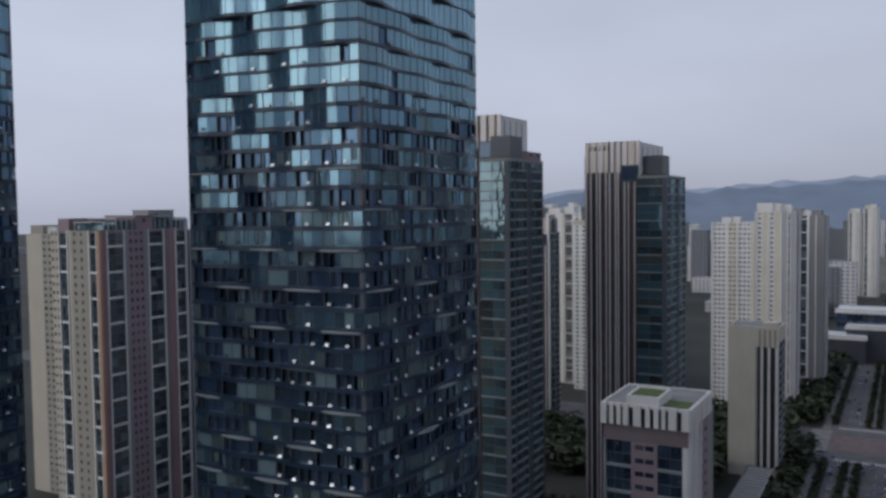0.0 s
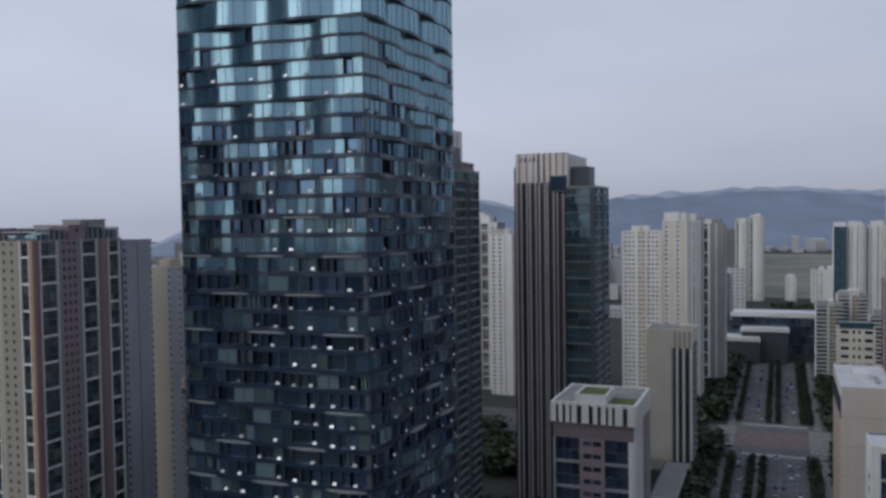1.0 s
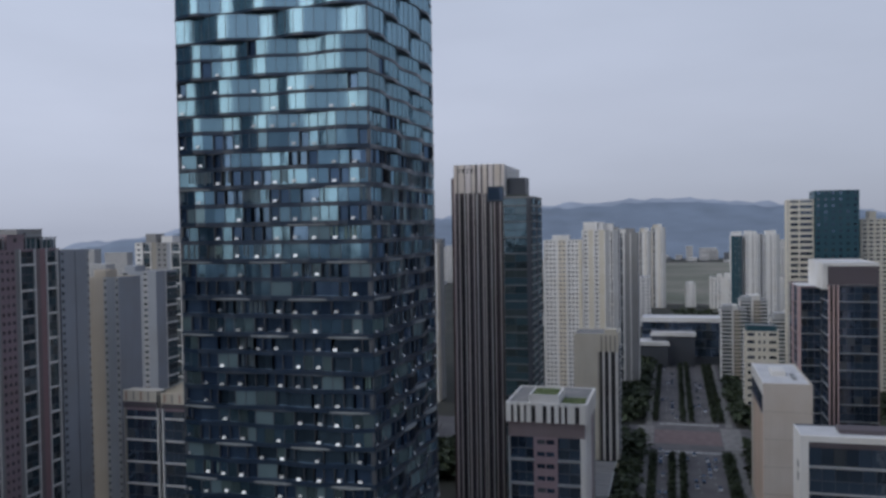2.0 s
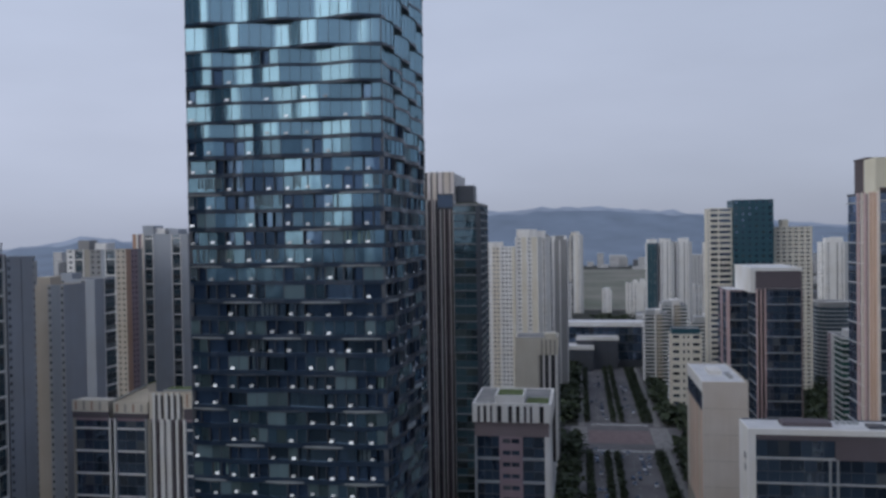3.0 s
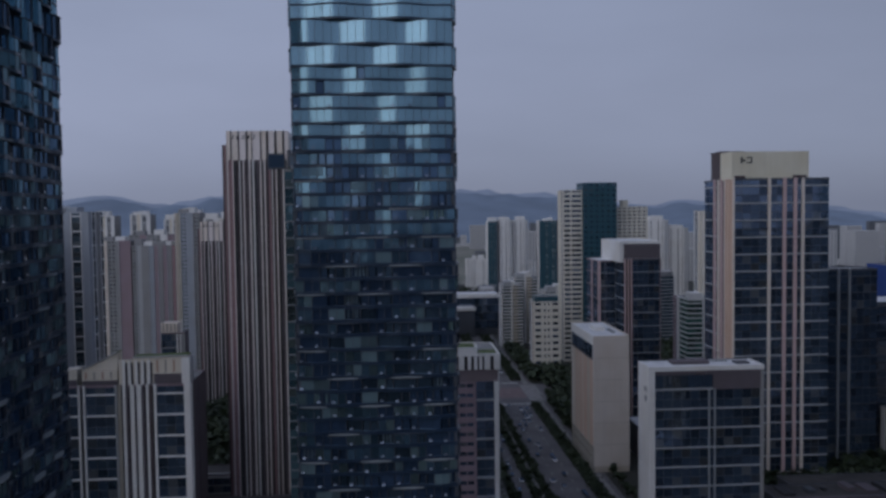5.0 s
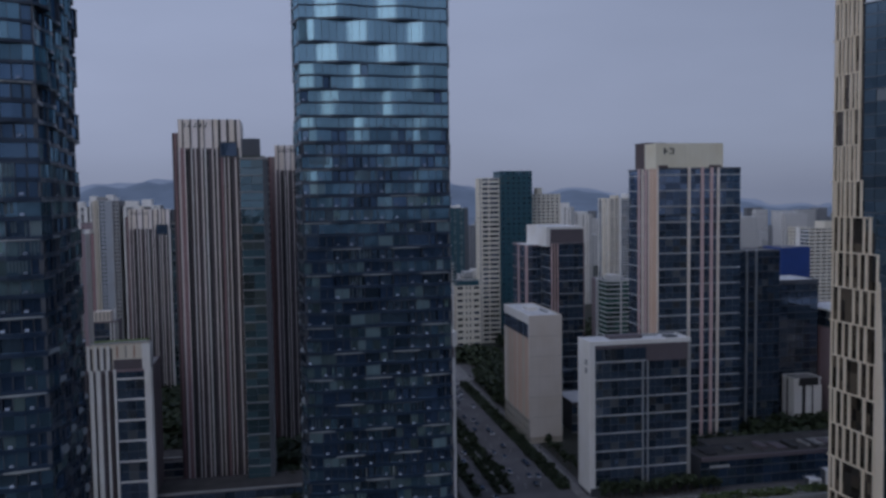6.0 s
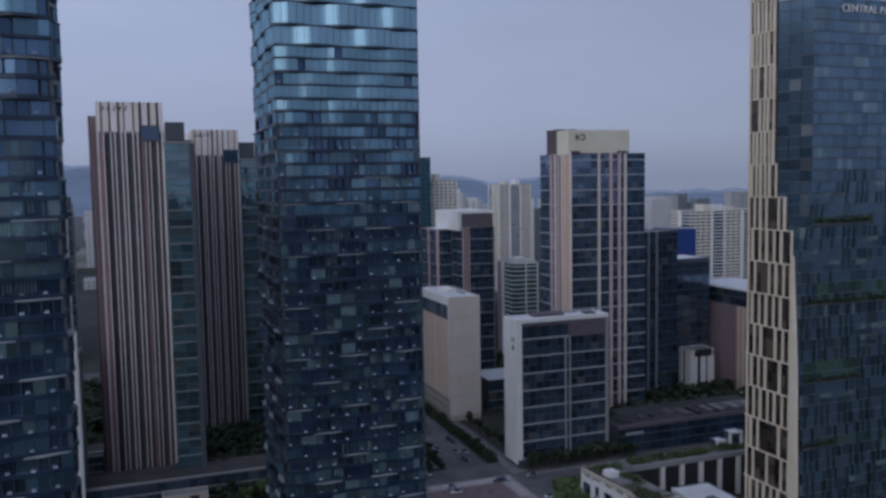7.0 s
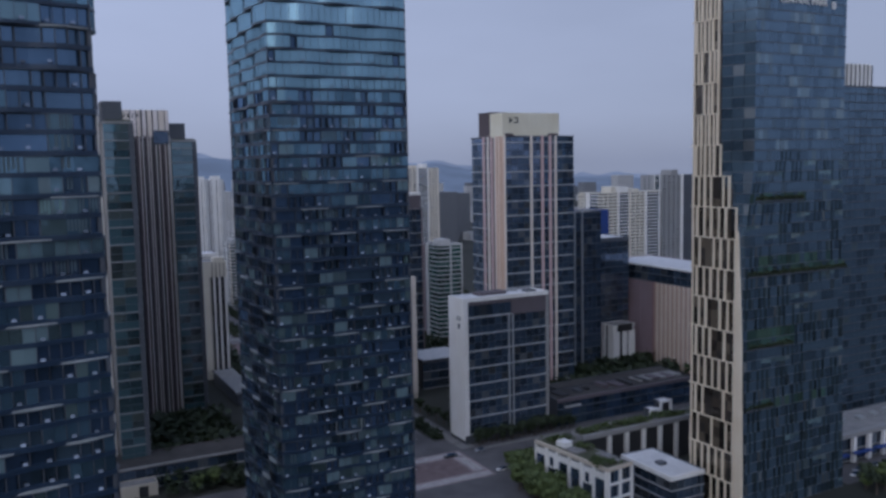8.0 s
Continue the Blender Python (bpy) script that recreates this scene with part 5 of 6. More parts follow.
roofg.hexa([(XL, 125.0, TOP - .2), (58.9, FRONT + .1, TOP - .2), (103, FRONT + .1, TOP - .2), (XL, YB, TOP - .2), (XL, 125.0, TOP), (58.9, FRONT + .1, TOP), (103, FRONT + .1, TOP), (XL, YB, TOP)])
roofg.quad((103, FRONT + .1, TOP), (103, YB, TOP), (XL, YB, TOP), (103, FRONT + .1, TOP + .01))
part("roof", roofg, ROOF, th)
# planted terraces behind open storeys
for x0_, x1_, z_ in ((58, 79, 57), (57, 106, 82), (60, 83, 107.5), (57, 70, 36)):
    sill, bush = Geo(), Geo()
    sill.box(x0_, x1_, FRONT - .35, FRONT + .1, z_, z_ + .7)
    part("terrace_sill", sill, SLATE, th)
    rs_ = random.Random(int(z_))
    for _ in range(int((x1_ - x0_) * 14)):
        q_ = Vector((rs_.uniform(x0_, x1_), FRONT - .25 + rs_.uniform(-.3, .3), z_ + .7 + abs(rs_.gauss(0, .6))))
        t_ = Vector((rs_.gauss(0, 1), rs_.gauss(0, 1), rs_.gauss(0, .7))).normalized() * .4
        s_ = Vector((rs_.gauss(0, 1), rs_.gauss(0, 1), rs_.gauss(0, .7))).normalized() * .35
        bush.quad(tuple(q_ - t_ - s_), tuple(q_ + t_ - s_), tuple(q_ + t_ + s_), tuple(q_ - t_ + s_))
    part("terrace_planting", bush, LEAF, th, "green planting along a terrace", "stuff")
backs, flank = Geo(), Geo()
for y_, z0, z1 in ((113, 0, 45), (116, 45, 98), (119, 98, 112), (124.6, 112, 185)):
    backs.box(XL + .5, XL + 1, y_, YB, z0, z1)
    z = z0
    while z < z1:
        for i in range(7):
            ya, yb = y_ + (YB - y_) * i / 7, y_ + (YB - y_) * (i + 1) / 7
            flank.box(XL + .42, XL + .5, ya + .04, yb - .04, z, min(z + 3.5, z1))
        z += 3.55
part("flank_wall", backs, DARK, th)
part("flank_glazing", flank, BROWNGLASS, th, "brownish flank glass", "stuff")
rr = random.Random(12)
tier = 10.6
for k in range(18):
    z0 = 118.6 + tier * (k - 11.2)
    z1 = z0 + tier
    if z1 < 0:
        continue
    z0, z1 = max(0, z0), min(z1, 186)
    near_y = 116.2 if z0 < 90 else max(lean(z0) + .2, 116.2)
    lat = Geo()
    lat.box(XL - .2, XL + .4, near_y, YB + .8 * (k % 2), z1 - .35, z1)
    for j in range(7):
        y = near_y + .2 + (YB - near_y - .8) * (j + (.35 if k % 2 else .0) * (0 < j < 6)) / 6
        if rr.random() < .08 and 0 < j < 6:
            continue
        wdt = .95 if j % 2 == k % 2 else .65
        lat.box(XL - .05, XL + .4, y, min(y + wdt, YB), z0, z1 - .36)
    part("lattice_tier", lat, LATTICE, th, "ivory lattice tier")
g = Geo()
g.hexa([(XL - .15, 112.2, 0), (XL + .5, 112.2, 0), (XL + .5, 116.1, 0), (XL - .15, 116.1, 0), (XL - .15, 113.6, 62), (XL + .5, 113.6, 62), (XL + .5, 116.1, 62), (XL - .15, 116.1, 62)])
g.hexa([(XL - .15, 113.6, 62), (XL + .5, 113.6, 62), (XL + .5, 116.1, 62), (XL - .15, 116.1, 62), (XL - .15, 115.8, 98), (XL + .5, 115.8, 98), (XL + .5, 116.1, 98), (XL - .15, 116.1, 98)])
part("corner_fin", g, LATTICE, th, "tapering ivory corner fin")
text = bpy.data.curves.new("sign", "FONT")
text.body, text.size, text.extrude = "CENTRAL PARK", 3.3, .12
text.align_x, text.align_y = "LEFT", "BOTTOM"
text.materials.append(WHITE)
sign = new("sign", text)
sign.parent = th
sign.matrix_basis = pose(69.6 - 80, FRONT - .15 - 130, 173.0, 90, 0, 0)
g = Geo()
for x_ in (95.2, 96.3):
    g.box(x_, x_ + .5, FRONT - .3, FRONT + .02, 173.0, 175.3)
part("sign_mark", g, WHITE, th, "two white upright bars after the lettering")
tagged(sign, "white roof lettering")

hs = House("striped_tower", 163, 240, 160, 190, 153, "dark glass tower with a striped rooftop screen", "tower", "striped towers", core=SLATE)
hs.clad("S", [("g", 1, None, 20)], 0, 153, 3.6, SKY_GLASS, SLATE, .35)
hs.clad("W", [("g", 1, None, 9)], 0, 153, 3.6, SKY_GLASS, SLATE, .35)
for i in range(7):
    roof_box(hs, 163.5 + i * 2.8, 165 + i * 2.8, 161, 162, 152.5, 162.5, WHITE, "screen_fin")
    roof_box(hs, 165 + i * 2.8, 166.3 + i * 2.8, 161.3, 161.8, 152.5, 162.3, DARK, "screen_panel")
hs.done()

# ---- low buildings ----
hs = House("podium", -168, -74, 244, 262, 9, "long low dark podium with a slim roof edge", core=PLUM, roof=DARK_ROOF)
hs.clad("S", [("g", 1, None, 24)], 0, 8, 4, NIGHT_GLASS, GREY, .4)
hs.put("roof_edge", GREY, "S", 0, 94, 8.5, 9.2, 0, 1.0)
hs.done()
hs = House("low_block", -190, -158, 292, 306, 9, "low dark block with two pale roof edges", core=PLUM, roof=DARK_ROOF)
hs.clad("S", [("g", 1, None, 8)], 0, 7, 3.5, NIGHT_GLASS, GREY, .4)
hs.put("roof_edge", SILVER, "S", 0, 32, 7.2, 7.8, 0, 1.4)
hs.put("roof_edge", SILVER, "S", 0, 32, 8.6, 9.2, 0, 1.0)
hs.done()
hs = House("kiosk", -135, -118, 236, 243, 5, "small cream pavilion by the podium", "pavilion", core=CREAM)
hs.clad("S", [("w", 3, CREAM), ("d", 1), ("w", 1, CREAM)], 0, 5)
hs.done()
hs = House("low_block", 58, 140, 226, 242, 13, "long low dark block with flat roofs and a pale roof end", core=SLATE, roof=DARK_ROOF)
hs.clad("S", [("g", 1, None, 20)], 0, 12, 4, VOID_GLASS, SLATE, .4)
hs.put("roof_edge", PLUM, "S", 0, 82, 11.6, 13.2, 0, 1.4)
hs.put("wall_panel", SILVER, "S", 4, 13, 8.6, 9.5, .5, .9)
roof_box(hs, 112, 139, 232, 241, 12.6, 13.4, ROOF, "roof_deck")
rr = random.Random(8)
for i in range(9):
    a = 62 + i * 8.2 + rr.random() * 4
    roof_box(hs, a, a + 1.2 + rr.random() * 3.5, 229 + rr.random() * 6, 236 + rr.random() * 4, 12.6, 13.3 + rr.random() * 1.4, rr.choice((DARK, SLATE, PLUM)), "roof_unit")
hs.done()
hs = House("low_block", 75, 150, 246, 262, 10, "low flat-roofed block by the trees", core=SLATE, roof=DARK_ROOF)
hs.done()
hs = House("low_block", 34, 62, 318, 345, 16, "low dark block with a pale roof behind the slab", core=SLATE, roof=PALE_ROOF)
hs.clad("S", [("g", 1, None, 6)], 0, 14, 4.5, NIGHT_GLASS, GREY, .4)
hs.done()

# ---- low pavilion beyond the lattice tower ----
g = Geo()
g.box(111, 205, 114, 129, -.1, .026)
setting("pavement_forecourt", g, ASPHALT, "asphalt forecourt before the low pavilion")
hs = House("low_pavilion", 113, 200, 130, 151, 12, "low pavilion with a grey roof, white columns and blue awnings", core=SLATE, roof=ROOF)
hs.clad("S", [("g", 1, None, 14)], 0, 9, 4.5, NIGHT_GLASS, GREY, .4)
hs.put("roof_edge", GREY, "S", -.4, 87.4, 10.6, 12.3, 0, 2.6)
hs.put("roof_edge", GREY, "W", -.4, 21.4, 10.6, 12.3, 0, .9)
for i in range(10):
    roof_box(hs, 114 + i * 9.2, 115.9 + i * 9.2, 127.9, 129.3, 0, 10.6, WHITE, "column")
for i in range(6):
    roof_box(hs, 117 + i * 13.8, 128 + i * 13.8, 125.6, 128.0, 4.3, 4.7, BLUE, "awning")
for i in range(8):
    roof_box(hs, 120 + i * 10, 123 + i * 10, 138 + i % 3, 141 + i % 3, 11.8, 13.4, ALU, "roof_unit")
hs.done()

hs = House("long_canopy", -63, -52, 340, 396, 7, "long low grey roof beside the cream block", core=SLATE, roof=ROOF)
for i in range(14):
    roof_box(hs, -62.6, -52.4, 342 + i * 4, 342.4 + i * 4, 6.6, 6.95, ALU, "roof_rib")
hs.put("roof_edge", ALU, "S", 0, 11, 6, 7.1, 0, .8)
hs.put("roof_edge", ALU, "E", 0, 56, 6.2, 7.1, 0, .7)
hs.done()
# shopping podium with roof gardens and a white colonnade
hs = House("garden_podium", 13, 25, 136, 175, 17, "podium wing with planted roof and white framed windows", "podium", core=GREY, roof=GARDEN_ROOF)
row = [("f", 1.0, WHITE)]
for i in range(6):
    row += [("g", 5, None, 3), ("f", .9, WHITE)]
hs.clad("W", row, 0, 9, 4.5, NIGHT_GLASS, GREY, .5)
for i in range(6):
    a = 1.1 + i * 6.36
    if i % 3 == 1:
        hs.put("wall_panel", WHITE, "W", a, a + 5.2, 9, 14.6, 0, .7)
        hs.put("window", NIGHT_GLASS, "W", a + 1.6, a + 3.6, 9.6, 13, .7, .78)
    else:
        hs.put("wall_panel", WHITE, "W", a, a + 5.2, 12.6, 14.6, 0, .7)
        hs.put("glazing", NIGHT_GLASS, "W", a, a + 5.2, 9, 12.5, 0, .4)
    hs.put("column", WHITE, "W", a - 1.1, a, 9, 16, 0, 1.0)
hs.put("column", WHITE, "W", 38, 39, 9, 16, 0, 1.0)
hs.put("roof_edge", BEIGE, "W", 0, 39, 16, 17.2, 0, .9)
hs.clad("S", [("f", 1, WHITE), ("g", 5, None, 2), ("f", 1, WHITE), ("g", 5, None, 2), ("f", 1, WHITE)], 0, 16, 5.3, NIGHT_GLASS, WHITE, .8)
hs.put("roof_edge", BEIGE, "S", 0, 12, 16, 17.2, 0, .9)
hs.clad("E", [("g", 1, None, 8)], 0, 16, 5.3, NIGHT_GLASS, GREY, .8)
for x0, x1, y0, y1 in ((15, 20, 154, 160), (20, 24, 164, 171), (14.5, 17, 140, 145), (20.5, 24, 139, 150)):
    roof_box(hs, x0, x1, y0, y1, 16.6, 17.3, PATH_STONE, "roof_deck")
roof_box(hs, 16, 20, 161.5, 166, 16.6, 18.6, WHITE, "roof_light")
hs.done()
hs.thing.rotation_euler = (0, 0, radians(6))
north = House("colonnade_podium", 29, 110, 168.5, 175.6, 17, "podium wing with planted roof and white columns before a dark hall", "podium", core=GREY, roof=GARDEN_ROOF)
for i in range(8):
    north.put("column", WHITE, "S", 12.2 + i * 8.6, 13.9 + i * 8.6, 0, 15.2, 0, 1.2)
north.put("roof_edge", GREY, "S", 0, 81, 15.2, 17.2, 0, 1.3)
# Near-black sheet gives the colonnade its shade behind the columns.
north.put("recess", DARK, "S", 0, 81, 0, 15.2, 0, .1)
north.clad("W", [("w", 1, GREY)], 0, 16)
for x0, x1, y0, y1 in ((36, 44, 169.5, 174), (62, 74, 169.5, 172), (90, 100, 170, 174.5)):
    roof_box(north, x0, x1, y0, y1, 16.6, 17.3, PATH_STONE, "roof_deck")
north.done()
hs = House("white_roof_pavilion", 36, 51.4, 127, 154.2, 13, "flat pavilion with a bright white roof", "pavilion", core=SLATE, roof=PALE_ROOF)
hs.clad("W", [("g", 1, None, 7)], 0, 11.4, 4, NIGHT_GLASS, GREY, .3)
hs.clad("S", [("g", 1, None, 5)], 0, 11.4, 4, NIGHT_GLASS, GREY, .3)
hs.put("roof_edge", WHITE, "W", 0, 27.2, 11.4, 13, 0, .7)
hs.put("roof_edge", WHITE, "S", 0, 15.4, 11.4, 13, 0, .7)
roof_box(hs, 41, 44, 138, 141, 12.6, 13.6, SLATE, "roof_light")
hs.done()
for x_, y_, w_ in ((106, 211, 7), (93, 203, 5)):
    hs = House("entrance_frame", x_, x_ + w_, y_, y_ + 5, 9, "white portal frame before the low block", "portal", "portal frames", core=SLATE, roof=PALE_ROOF)
    hs.clad("S", [("f", 1, WHITE), ("d", 4), ("f", 1, WHITE)], 0, 8)
    hs.put("roof_edge", WHITE, "S", 0, w_, 8, 9, 0, 1.1)
    hs.done()


# ---- pavements, medians and road marks ----
def slab_set(name, boxes, material, label):
    g_ = Geo()
    for b in boxes:
        g_.box(*b)
    setting(name, g_, material, label)


blocks_y = ((-400, 176), (226, 452), (506, 740))
slab_set("pavement", [(x0, x1, y0, y1, 0, .17) for y0, y1 in blocks_y for x0, x1 in ((-53, -42), (12, 24))], EARTH, "planted verges with kerbs beside the avenue")
slab_set("footway", [(x0, x1, y0, y1, .18, .2) for y0, y1 in blocks_y[1:] for x0, x1 in ((-41, -37.5), (5.5, 9.5))] + [(-24.2, -21.8, 240, 440, .21, .23), (-17.6, -15.2, 520, 728, .21, .23)] +
         [(-60, -53, 176, 226, .05, .08), (5, 12, 222, 240, .05, .08), (10, 96, 217.4, 220.2, .05, .08), (-46, -36, 454, 504, .05, .08), (2, 13, 454, 504, .05, .08)], PATH_STONE, "pale stone footways and median paths")
slab_set("median", [(-27, -19, 238, 442, .02, .2), (-20.5, -12.5, 518, 730, .02, .2), (-37.4, -33, 238, 442, .02, .2), (-37.4, -34, 518, 730, .02, .2), (0, 5.4, 238, 442, .02, .2), (-1.5, 5.4, 518, 730, .02, .2)], EARTH, "planted median strips with kerbs")
marks = Geo()
for y0, y1, lanes in ((226, 452, (-30, -12.5, -5.5)), (506, 740, (-29, -24.5, -7)), (-400, 176, (-28.5, -25.2, -13, -9, -5, 8.5))):
    for x in lanes:
        y = y0 + 18
        while y < y1 - 20:
            marks.box(x - .08, x + .08, y, y + 4, .024, .03)
            y += 12
for yy in (444, 509, 190.4, 216):
    for i in range(30):
        x = -33 + i * 1.18
        marks.box(x, x + .55, yy, yy + 4.5, .03, .036)
for xx in (-43, -2.6):
    for i in range(15):
        y = 196.8 + i * 1.18
        marks.box(xx, xx + 4.5, y, y + .55, .03, .036)
setting("road_markings", marks, PAINT, "white lane dashes and crossing stripes")
slab_set("crossing_square", [(-35.5, 1.5, 463, 495, .026, .032), (-37.8, -4, 196.2, 214.3, .026, .032)], BRICKWAY, "reddish paving inside the crossings")
slab_set("crossing_bands", [(-44, 3, 214.5, 221.5, .026, .032), (-44, 3, 189.4, 196, .026, .032), (-3.8, 3, 196.2, 214.3, .026, .032), (-44, -38, 196.2, 214.3, .026, .032)], PINKWAY, "pale pink worn bands across the roads")


# ---- trees ----
def crown_geo(r, h, leaves, seed, size=.55):
    """Leaf clumps set round several limbs, with gaps between."""
    rd = random.Random(seed)
    g_ = Geo()
    heads = [(rd.gauss(0, r * .42), rd.gauss(0, r * .42), h * (.5 + .45 * rd.random()), r * (.35 + .3 * rd.random())) for _ in range(7)]
    for i in range(leaves):
        cx, cy, cz, cr_ = heads[rd.randrange(7)]
        v = Vector((rd.gauss(0, 1), rd.gauss(0, 1), rd.gauss(0, .8))).normalized() * cr_ * (.55 + .5 * rd.random())
        p = Vector((cx, cy, cz)) + v
        t = Vector((rd.gauss(0, 1), rd.gauss(0, 1), rd.gauss(0, .6))).normalized()
        s = v.cross(t).normalized() if v.cross(t).length > .001 else Vector((1, 0, 0))
        k = size * (.6 + .8 * rd.random())
        g_.quad(tuple(p - t * k - s * k * .6), tuple(p + t * k - s * k * .7), tuple(p + t * k * .8 + s * k * .6), tuple(p - t * k * .9 + s * k * .7))
    return g_


def trunk_geo(h, r, seed):
    rd = random.Random(seed)
    g_ = Geo()

    def limb(a, b, ra, rb):
        pts = []
        for c, q in ((a, ra), (b, rb)):
            pts += [(c[0] - q, c[1] - q, c[2]), (c[0] + q, c[1] - q, c[2]), (c[0] + q, c[1] + q, c[2]), (c[0] - q, c[1] + q, c[2])]
        g_.hexa(pts)
    fork = (rd.uniform(-.2, .2), rd.uniform(-.2, .2), h * .45)
    limb((0, 0, 0), fork, .22, .14)
    for i in range(4):
        q = i * math.pi / 2 + rd.random()
        limb(fork, (math.cos(q) * r * .6, math.sin(q) * r * .6, h * (.65 + .2 * rd.random())), .12, .05)
    return g_


def make_tree(seed, r, h, leaves, mat, label):
    t = thing("tree", 0, 0, 0, label, "tree", "street trees")
    part("trunk", trunk_geo(h, r, seed), BARK, t)
    part("crown", crown_geo(r, h, leaves, seed), mat, t)
    return t


kinds = [make_tree(s, r, h, n, LEAF, "dark green leafy street tree") for s, r, h, n in ((1, 2.2, 6.5, 240), (2, 2.5, 7.5, 270), (3, 1.9, 5.6, 200))]
kinds += [make_tree(s, r, h, n, LEAF_FRESH, "fresh green tree beside the podium") for s, r, h, n in ((4, 3.0, 7.0, 380), (5, 2.6, 6.0, 320))]
spots = []
rt = random.Random(21)
for x, y0, y1, gap in ((-48, 232, 448, 11), (-35.2, 240, 440, 13), (-35.8, 520, 728, 13), (-25.6, 242, 438, 9), (-20.4, 242, 438, 9), (-19, 520, 728, 11), (-14, 520, 728, 11),
                       (2.5, 242, 438, 8), (0, 520, 728, 12), (4, 520, 728, 12), (14, 232, 300, 8), (14, 356, 448, 9), (14, 512, 650, 10)):
    y = y0
    while y < y1:
        spots.append((x + rt.uniform(-.5, .5), y + rt.uniform(-1.5, 1.5), .15, 0))
        y += gap
for i in range(44):
    spots.append((rt.uniform(1, 10), rt.uniform(122, 178), 0, 1))
for i in range(22):
    spots.append((14 + 2.4 * i, rt.uniform(222, 225), 0, 0))
for i in range(18):
    spots.append((rt.uniform(9, 17), rt.uniform(176, 191), 0, 1))
for i in range(14):
    spots.append((rt.uniform(60, 175), rt.uniform(264, 296), 0, 0))
for i in range(16):
    spots.append((rt.uniform(-120, -78), rt.uniform(264, 322), 0, 0))
for i, (x, y, z, fresh) in enumerate(spots):
    src_ = kinds[3 + i % 2] if fresh else kinds[i % 3]
    s = rt.uniform(1.0, 1.4) if fresh else rt.uniform(.75, 1.1) if abs(x + 14) > 25 else rt.uniform(.5, .75)
    c = copy_thing(src_, pose(x, y, z, 0, 0, rt.uniform(0, 360)) @ Matrix.Diagonal((s, s, s, 1)))
rt = random.Random(58)
for i in range(16):
    s = rt.uniform(.9, 1.3)
    copy_thing(kinds[4 if i % 3 else 1], pose(112 + 4 * (i // 2) + rt.uniform(-1.5, 1.5), 102 + 6 * (i % 2) + rt.uniform(-2, 2) + .5 * (i // 2), 0, 0, 0, rt.uniform(0, 360)) @ Matrix.Diagonal((s, s, s, 1)))
for k, t in enumerate(kinds):
    t.location = (-80 - 6 * k, 232, 0)

# low hedges under the rows of trees
hedge = Geo()
rh = random.Random(33)
for x, y0, y1 in ((-25.6, 240, 440), (-20.4, 240, 440), (-19, 519, 729), (-14, 519, 729), (-35.2, 239, 441), (-35.8, 519, 729), (1.5, 239, 441), (4.2, 239, 441), (0, 519, 729), (4, 519, 729)):
    y = y0
    while y < y1:
        for _ in range(13):
            q = Vector((x + rh.gauss(0, .75), y + rh.uniform(-1, 1), .2 + abs(rh.gauss(.8, 1.0))))
            t = Vector((rh.gauss(0, 1), rh.gauss(0, 1), rh.gauss(0, .5))).normalized() * .6
            s = Vector((rh.gauss(0, 1), rh.gauss(0, 1), rh.gauss(0, .5))).normalized() * .5
            hedge.quad(tuple(q - t - s), tuple(q + t - s), tuple(q + t + s), tuple(q - t + s))
        y += 1.2
ob = new("hedges", mesh_of("hedges", hedge, LEAF))
tagged(ob, "low dark hedges along the medians", "hedge", kind="stuff")

# woods and shrubs that nobody could count
wood = Geo()
rw = random.Random(5)


def wood_patch(x0, x1, y0, y1, n, lo, hi):
    for _ in range(n):
        x, y, h = rw.uniform(x0, x1), rw.uniform(y0, y1), rw.uniform(lo, hi)
        for _ in range(26):
            p = Vector((x + rw.gauss(0, h * .28), y + rw.gauss(0, h * .28), h * rw.uniform(.25, 1.0)))
            t = Vector((rw.gauss(0, 1), rw.gauss(0, 1), rw.gauss(0, .5))).normalized() * h * .17
            s = Vector((rw.gauss(0, 1), rw.gauss(0, 1), rw.gauss(0, .5))).normalized() * h * .15
            wood.quad(tuple(p - t - s), tuple(p + t - s), tuple(p + t + s), tuple(p - t + s))


for args in ((-130, -54, 425, 520, 260, 6, 10), (-62, -43, 512, 735, 300, 6, 10), (-58, -43, 428, 450, 60, 6, 10), (-48, -42.5, 250, 425, 90, 5, 8), (13, 22, 512, 650, 110, 5, 9), (13, 44, 356, 450, 260, 5, 9), (22, 44, 450, 540, 120, 5, 9)):
    wood_patch(*args)
for args in ((60, 130, 395, 520, 260, 6, 10), (66, 180, 266, 300, 160, 5, 9), (-150, -76, 366, 420, 200, 6, 10), (-330, -222, 290, 370, 220, 5, 9), (-202, -156, 308, 446, 260, 6, 10), (-128, -78, 263, 322, 190, 5, 9), (-116, -76, 228, 244, 24, 4, 6), (-230, -205, 240, 250, 30, 4, 7)):
    wood_patch(*args)
for args in ((-300, -240, 244, 258, 60, 5, 8), (-20, 80, 1000, 1150, 160, 7, 11), (110, 300, 340, 480, 260, 6, 10), (60, 200, 520, 640, 320, 7, 11), (62, 110, 430, 520, 160, 6, 10), (-250, -190, 150, 245, 160, 5, 9), (40, 62, 345, 366, 60, 5, 8)):
    wood_patch(*args)
ob = new("woods", mesh_of("woods", wood, LEAF))
tagged(ob, "dark green trees massed between the blocks", "trees", kind="stuff")

# roof-garden planting on the podium
rg = random.Random(9)
planting = Geo()
